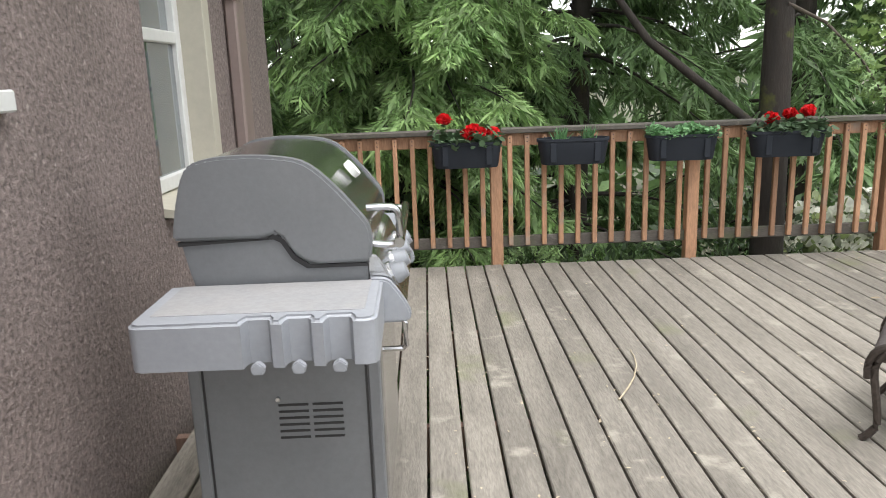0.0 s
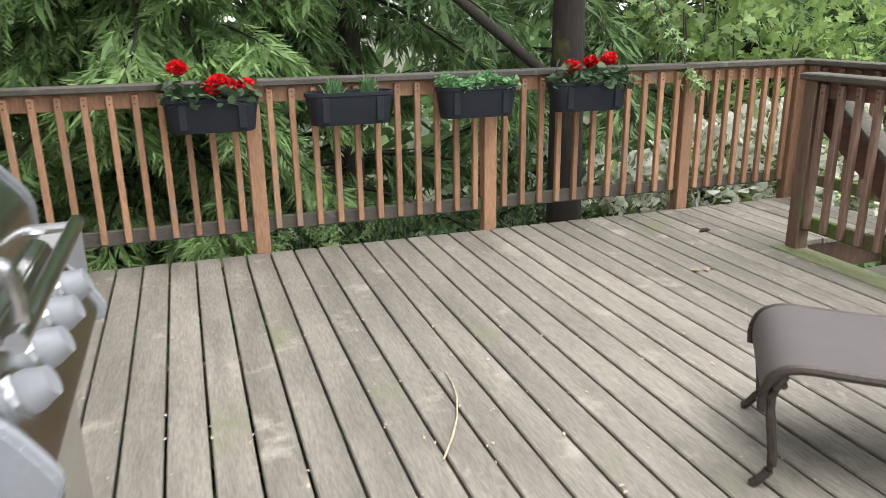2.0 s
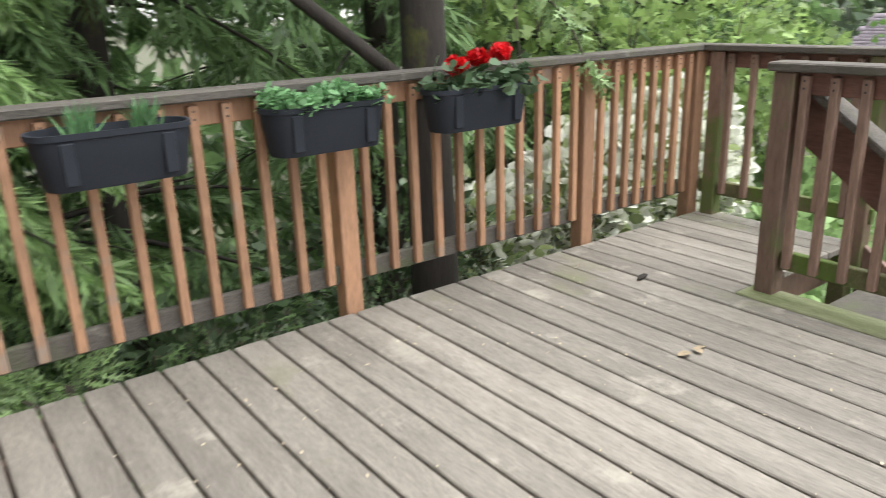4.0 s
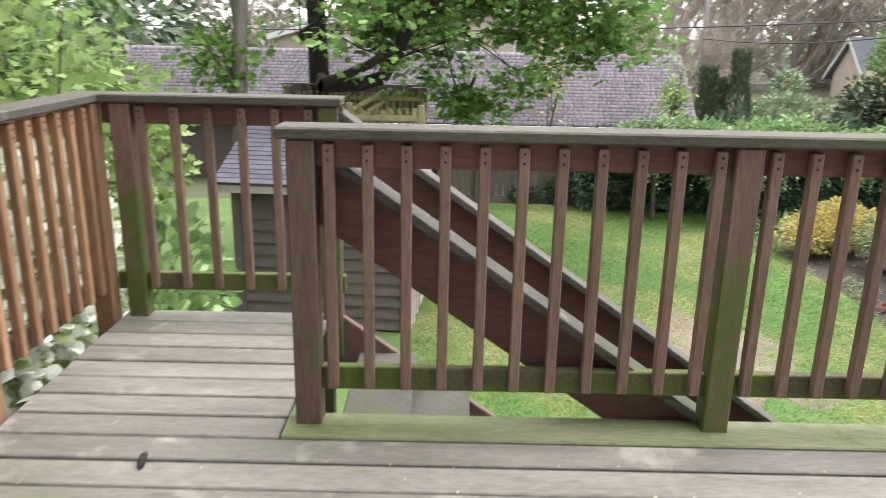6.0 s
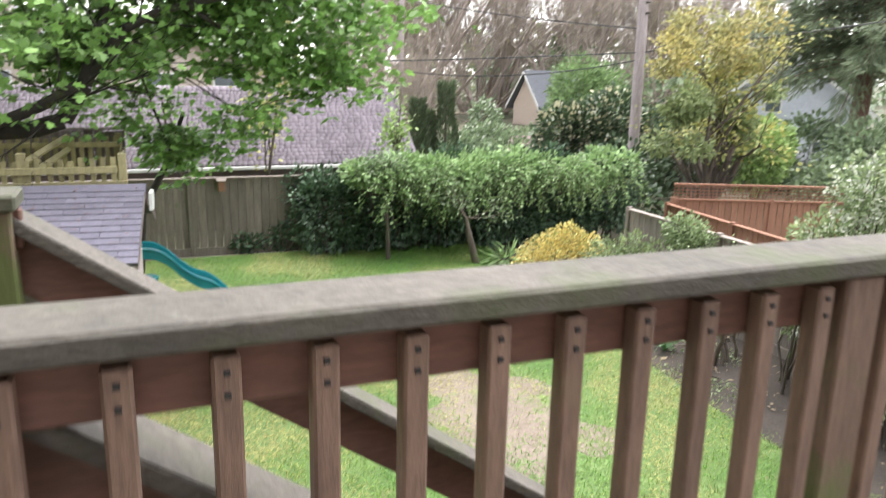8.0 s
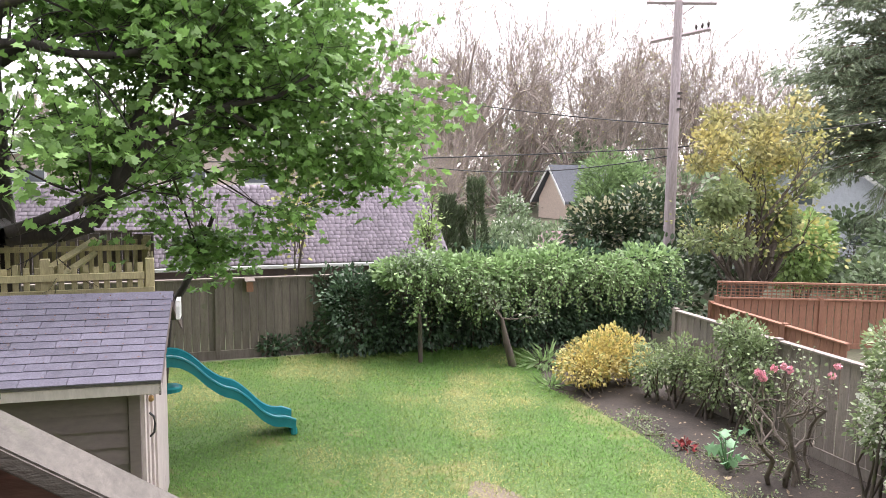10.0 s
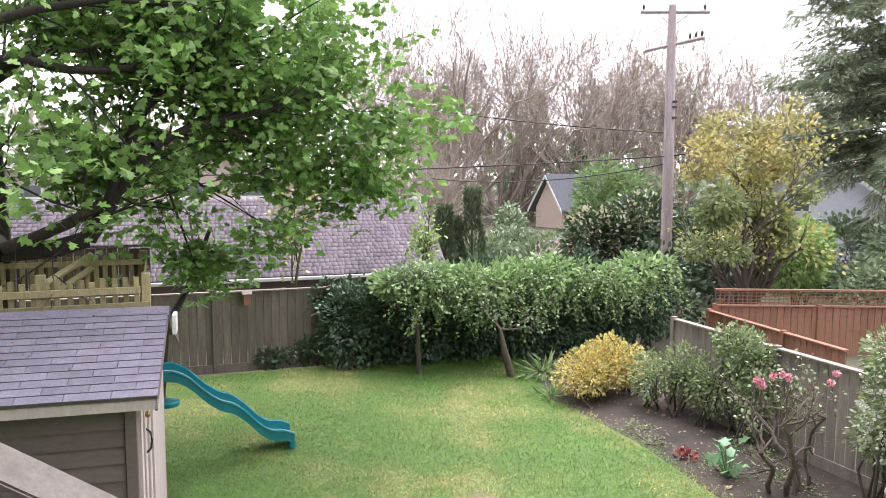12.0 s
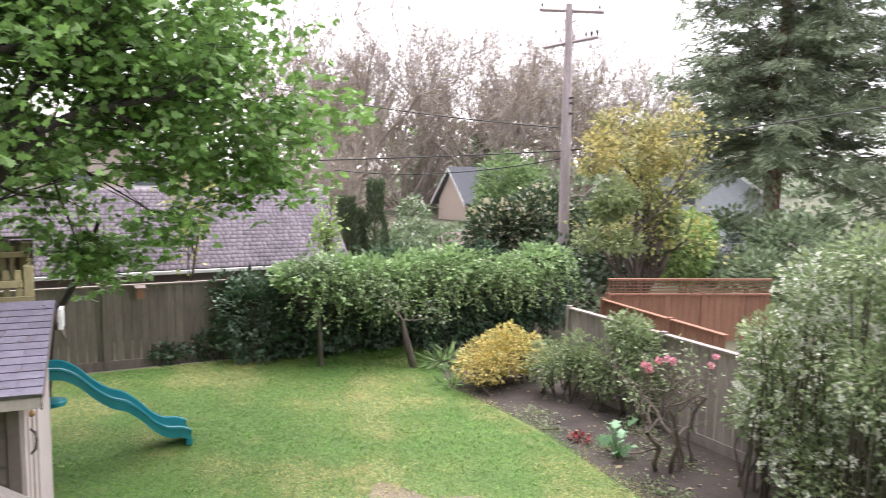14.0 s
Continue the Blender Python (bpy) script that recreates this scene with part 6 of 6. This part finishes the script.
conifer("dark pine beyond the garden's corner", (20.0, -22.0, -3.0), 13.0, 0.3, 120, 4.0, 0.2, 112, M["pine_leaf"], M["bark"], 0.40, 80, 0.3, 0.5, rise=0.25, fine=5)

# bare trees on the skyline
proto = []
for seed in range(3):
    ob, rng = plant("bare_tree", "leafless grey-brown tree with fine twigs", "tree", 120 + seed, "bare trees")
    segs, tips = [], []
    for k in range(4):
        grow(segs, tips, (rng.normal(0, 0.3), rng.normal(0, 0.3), 0), (rng.normal(0, 0.3), rng.normal(0, 0.3), 1), rng.uniform(3.4, 5.0), 0.12, 5, rng, 0.62, 0.24, (2, 4), 0.68, 4, 0.12)
    seg = np.array(segs)
    seg[:, 6:] = np.maximum(seg[:, 6:], 0.009)
    part("trunk", sticks("trunk", seg, M["bare_twig"], 3), None, ob)
    P, W = around(tips, 900, 0.3, rng)
    part("bud_haze", leaves("bud_haze", P, W, 0.06, M["gold_green"], rng, LEAF, 0.2), None, ob, "first yellowish buds")
    proto.append(ob)
rng = np.random.default_rng(130)
spots = [(60 + rng.uniform(-4, 8), y, rng.uniform(1.95, 2.45)) for y in np.arange(-52, -9, 2.5)]
for i, (x, y, s) in enumerate(spots):
    if i < 3:
        proto[i].matrix_world = pose(x, y, -4.5, 0, 0, rng.uniform(0, 360)) @ Matrix.Diagonal((s, s, s, 1))
    else:
        o = copy_thing(proto[i % 3], pose(x, y, -4.5, 0, 0, rng.uniform(0, 360)))
        o.scale = (s, s, s)
for x, y, s in ((44, -7.2, 0.95), (45, -8.6, 0.9), (52, 2, 1.3), (50, 10, 1.3), (52, 18, 1.4)):
    o = copy_thing(proto[1], pose(x, y, -4.0, 0, 0, rng.uniform(0, 360)))
    o.scale = (s, s, s)
bush("woodland", "far dark woodland on the horizon", [(80, y, 1.0 + rng.uniform(-1, 1.5), 5, 6, 5) for y in range(-90, 100, 9)], 9000, 1.3, M["shrub_leaf"], 131, LEAF, -4, 0.5, category="woodland")
bush("woodland", "far dark trees behind the back railing", [(x, 24, 2.0, 5, 3, 6) for x in range(-24, 60, 8)], 5000, 0.9, M["dark_leaf"], 132, LEAF, -4, 0.5, category="woodland")

bush("woodland", "dense dark trees standing behind the cedars", [(x, 14.5 + 0.8 * math.sin(x), z, 2.2, 1.4, 2.4) for x in np.arange(-9, 19, 2.4) for z in (-1.0, 2.2, 5.4, 8.6) if z < 0 or x < 3 or x > 14], 20000, 0.42, M["cedar_leaf"], 133, LEAF, -3, 0.45, category="woodland")
bush("shrub", "tangled dark shrubs behind the garden corner", [(20.5, -6.4, -1.6, 1.0, 0.9, 0.9), (21.5, -7.6, -1.5, 1.0, 0.9, 1.0), (19.0, -6.2, -1.9, 0.8, 0.8, 0.7), (23.5, -10.5, -1.2, 1.2, 1.2, 1.3), (26.5, -12.5, -1.2, 1.5, 1.5, 1.4), (21.5, -10.3, -1.4, 1.0, 1.0, 1.1)], 7000, 0.16, M["dark_leaf"], 134, OVAL, -3, 0.5)

bush("woodland", "dark hedge and trees far beyond the corner", [(x, -40 + 0.25 * (x - 10), -0.5 + 1.2 * math.sin(x), 4, 3, 3.5) for x in range(4, 70, 5)], 9000, 0.6, M["shrub_leaf"], 135, LEAF, -4, 0.5, category="woodland")
bush("shrub", "mixed green shrubs beyond the red fence", [(18.5, -12.5, -1.7, 1.1, 1.1, 1.0), (17.0, -14.5, -1.5, 1.3, 1.3, 1.2), (19.5, -15.0, -1.2, 1.4, 1.4, 1.4), (15.0, -13.0, -1.9, 1.1, 1.1, 1.0), (13.5, -11.5, -1.8, 1.2, 1.2, 1.1)], 6000, 0.16, M["shrub_leaf"], 136, OVAL, -3, 0.5)

# grass blades over the lawn
rng = np.random.default_rng(140)
n = 250000
pts = np.stack([rng.uniform(6.0, 18.9, n), rng.uniform(-1.9, 5.5, n), np.full(n, G + 0.004)], 1)
gx, gy = pts[:, 0], pts[:, 1]
lim = np.interp(gx, [5, 7.5, 9.5, 11.2, 13, 14.2, 15.6, 16.3, 17.2, 19], [-1.1, -0.85, -0.8, -0.95, -1.1, -1.05, -0.9, -1.15, -1.5, -1.8])
worn = np.exp(-((gx - 10.5) / 1.35) ** 2 - ((gy - 1.55) / 0.95) ** 2)
lush = np.sin(gx * 1.1 + 1.3 * np.sin(gy * 0.9)) * np.cos(gy * 1.25 + 0.8 * np.sin(gx * 0.7)) + 0.5 * np.sin(gx * 3.1 + gy * 1.9) * np.sin(gy * 3.7 - gx * 1.3) + rng.normal(0, 0.30, n)
keep = (gy > lim - np.abs(rng.normal(0, 0.16, n))) & (rng.random(n) > 0.93 * worn) & (lush + rng.normal(0, 0.6, n) > -1.7)
for name, label, m, pick in (("grass", "short uneven mid-green grass blades of the lawn", "blade", (lush > -0.50) & (lush < 0.25)),
                             ("grass", "lush darker green tufts of the lawn", "blade_lush", lush >= 0.25),
                             ("grass", "dry straw-yellow grass in the lawn", "blade_dry", lush <= -0.50)):
    q = pts[keep & pick]
    n = len(q)
    tagged(new(name, leaves(name, q, np.stack([rng.normal(0, 1.0, n), rng.normal(0, 1.0, n), np.full(n, 0.55)], 1), 0.05, M[m], rng, np.array([(0, 0.10), (1, 0), (0, -0.10)]), 0.8, 0.0)), label, "grass", kind="stuff")

# a spray hanging over the back railing
hs, rng = plant("cedar_spray", "cedar spray hanging over the railing near the corner post", "cedar branch", 150)
segs, P, W = [(4.0, 7.3, 1.75, 4.12, 6.95, 1.45, 0.014, 0.01), (4.12, 6.95, 1.45, 4.2, 6.72, 1.15, 0.01, 0.007), (4.2, 6.72, 1.15, 4.24, 6.6, 0.9, 0.007, 0.003), (3.6, 7.15, 1.9, 4.0, 7.3, 1.75, 0.018, 0.014)], [], []
for a in segs[:3]:
    for _ in range(38):
        t = rng.random()
        p = np.array(a[:3]) * (1 - t) + np.array(a[3:6]) * t
        P.append(p + rng.normal(0, 0.04, 3))
        W.append((rng.normal(0, 0.7), rng.normal(-0.1, 0.5), -0.8))
part("twig", sticks("twig", segs, M["bark"], 5), None, hs)
part("foliage", leaves("foliage", np.array(P), np.array(W), 0.14, M["ivy_top"], rng, SPRAY * np.array([1, 1.25]), 0.4), None, hs)

# the garden lies a hand lower than the level its heights were drawn to
DECK = {"camera", "sun", "roof_eave", "wall_house", "wall_inner", "window_1", "downspout", "trim", "wall_box", "floor", "railing", "stairs", "gas_grill", "footstool",
        "planter_box", "geranium", "grass_tufts", "herb_plants", "twig", "pine_cone", "fallen_leaf", "litter", "fern", "cedar_spray"}
for ob in list(scene.objects):
    if ob.parent is None and ob.name.split(".")[0] not in DECK:
        ob.location.z -= 0.085

# ---- deck planks, shingles and shakes ----
plank_a = finish("plank", bm_box(-PITCH / 2 + 0.006, PITCH / 2 - 0.006, -4.0, 6.615, -0.038, 0.0, bevel=0.005), M["deck"])
plank_b = finish("plank", bm_box(-PITCH / 2 + 0.006, PITCH / 2 - 0.006, 5.645, 6.615, -0.038, 0.0, bevel=0.005), M["deck"])
for i in range(-5, 26):
    o = new("plank", plank_a)
    o.parent = floor
    o.location = (GAP0 + PITCH * (i - 0.5), 0, random.uniform(-0.0015, 0.0015))
for i in range(26, 34):
    o = new("plank", plank_b)
    o.parent = floor
    o.location = (GAP0 + PITCH * (i - 0.5), 0, random.uniform(-0.0015, 0.0015))

# shed shingles, both slopes of the front half as pieces
courses = 13
ln = math.hypot(XR - 10.55, SR - SE)
width = SY1 + 0.17 - (SY0 - 0.22)
cols = 7
tile = finish("shingle", bm_box(-width / cols / 2 + 0.002, width / cols / 2 - 0.002, 0.0, ln / courses + 0.05, -0.008, 0.008, bevel=0.002), M["shingle"])
half_tile = finish("shingle", bm_box(-width / cols / 4 + 0.002, width / cols / 4 - 0.002, 0.0, ln / courses + 0.05, -0.008, 0.008, bevel=0.002), M["shingle"])
turn = Matrix.Rotation(-math.pi / 2, 4, "Z")
for r in range(courses):
    d = r * ln / courses - 0.012
    odd = r % 2
    w = width / cols
    line = [(SY0 - 0.22 + (c + (1.0 if odd else 0.5)) * w, tile) for c in range(cols - odd)]
    if odd:
        line += [(SY0 - 0.22 + w * 0.25, half_tile), (SY1 + 0.17 - w * 0.25, half_tile)]
    for y, shape in line:
        o = new("shingle", shape)
        o.parent = shed
        o.matrix_basis = Matrix.Translation((10.55 + math.cos(slope) * d, y, SE + 0.034 + math.sin(slope) * d)) @ Matrix.Rotation(-(slope - 0.075), 4, "Y") @ turn @ Matrix.Rotation(random.uniform(-0.006, 0.006), 4, "Z")
rng = np.random.default_rng(160)
n = 620
d, y = ln * rng.random(n) ** 0.55, rng.uniform(SY0 - 0.2, SY1 + 0.15, n)
d = np.where(rng.random(n) < 0.6, np.round(d / (ln / courses)) * ln / courses - 0.02, d)
q = np.stack([10.55 + math.cos(slope) * d - 0.030 * math.sin(slope), y, SE + 0.046 + math.sin(slope) * d + 0.030 * math.cos(slope) * 0.4], 1)
tagged(part("leaf_litter", leaves("leaf_litter", q, np.stack([rng.normal(0, 0.4, n), rng.normal(0, 1, n), rng.normal(0, 0.2, n)], 1), rng.uniform(0.012, 0.032, n), M["rust_needle"], rng, LEAF, 0.8), None, shed), "red-brown dead needles on the shingles", kind="stuff")
part("ridge_cap", prism([(XR - 0.13, SR - 0.02), (XR, SR + 0.055), (XR + 0.13, SR - 0.02), (XR + 0.13, SR - 0.035), (XR, SR + 0.04), (XR - 0.13, SR - 0.035)], "y", SY0 - 0.23, SY1 + 0.18), M["shingle"], shed)

# garage shakes: one joined layer
rng = np.random.default_rng(5)
rows_n = 21
gs = math.atan2(1.70, 2.10)
gl = math.hypot(1.70, 2.10)
sv, sf = [], []
for r in range(rows_n):
    y = -1.36
    while y < 14.0:
        w = rng.uniform(0.07, 0.19)
        d0 = r * gl / rows_n - rng.uniform(0, 0.008)
        d1 = d0 + gl / rows_n + 0.06
        t0 = 0.036 + rng.uniform(0, 0.012)
        k = len(sv)
        for d, t in ((d0, 0.004), (d0, t0), (d1, 0.016), (d1, 0.0)):
            for yy in (y, y + w - 0.003):
                sv.append((21.45 + math.cos(gs) * d - math.sin(gs) * t, yy, -0.96 + math.sin(gs) * d + math.cos(gs) * t))
        for q in ((0, 1, 3, 2), (2, 3, 5, 4), (0, 2, 4, 6), (1, 7, 5, 3)):
            sf.append([k + j for j in q])
        y += w
tagged(part("shake_layer", arrays("shake_layer", np.array(sv), np.array(sf), M["shake"]), None, garage), "weathered grey cedar shakes", kind="stuff")
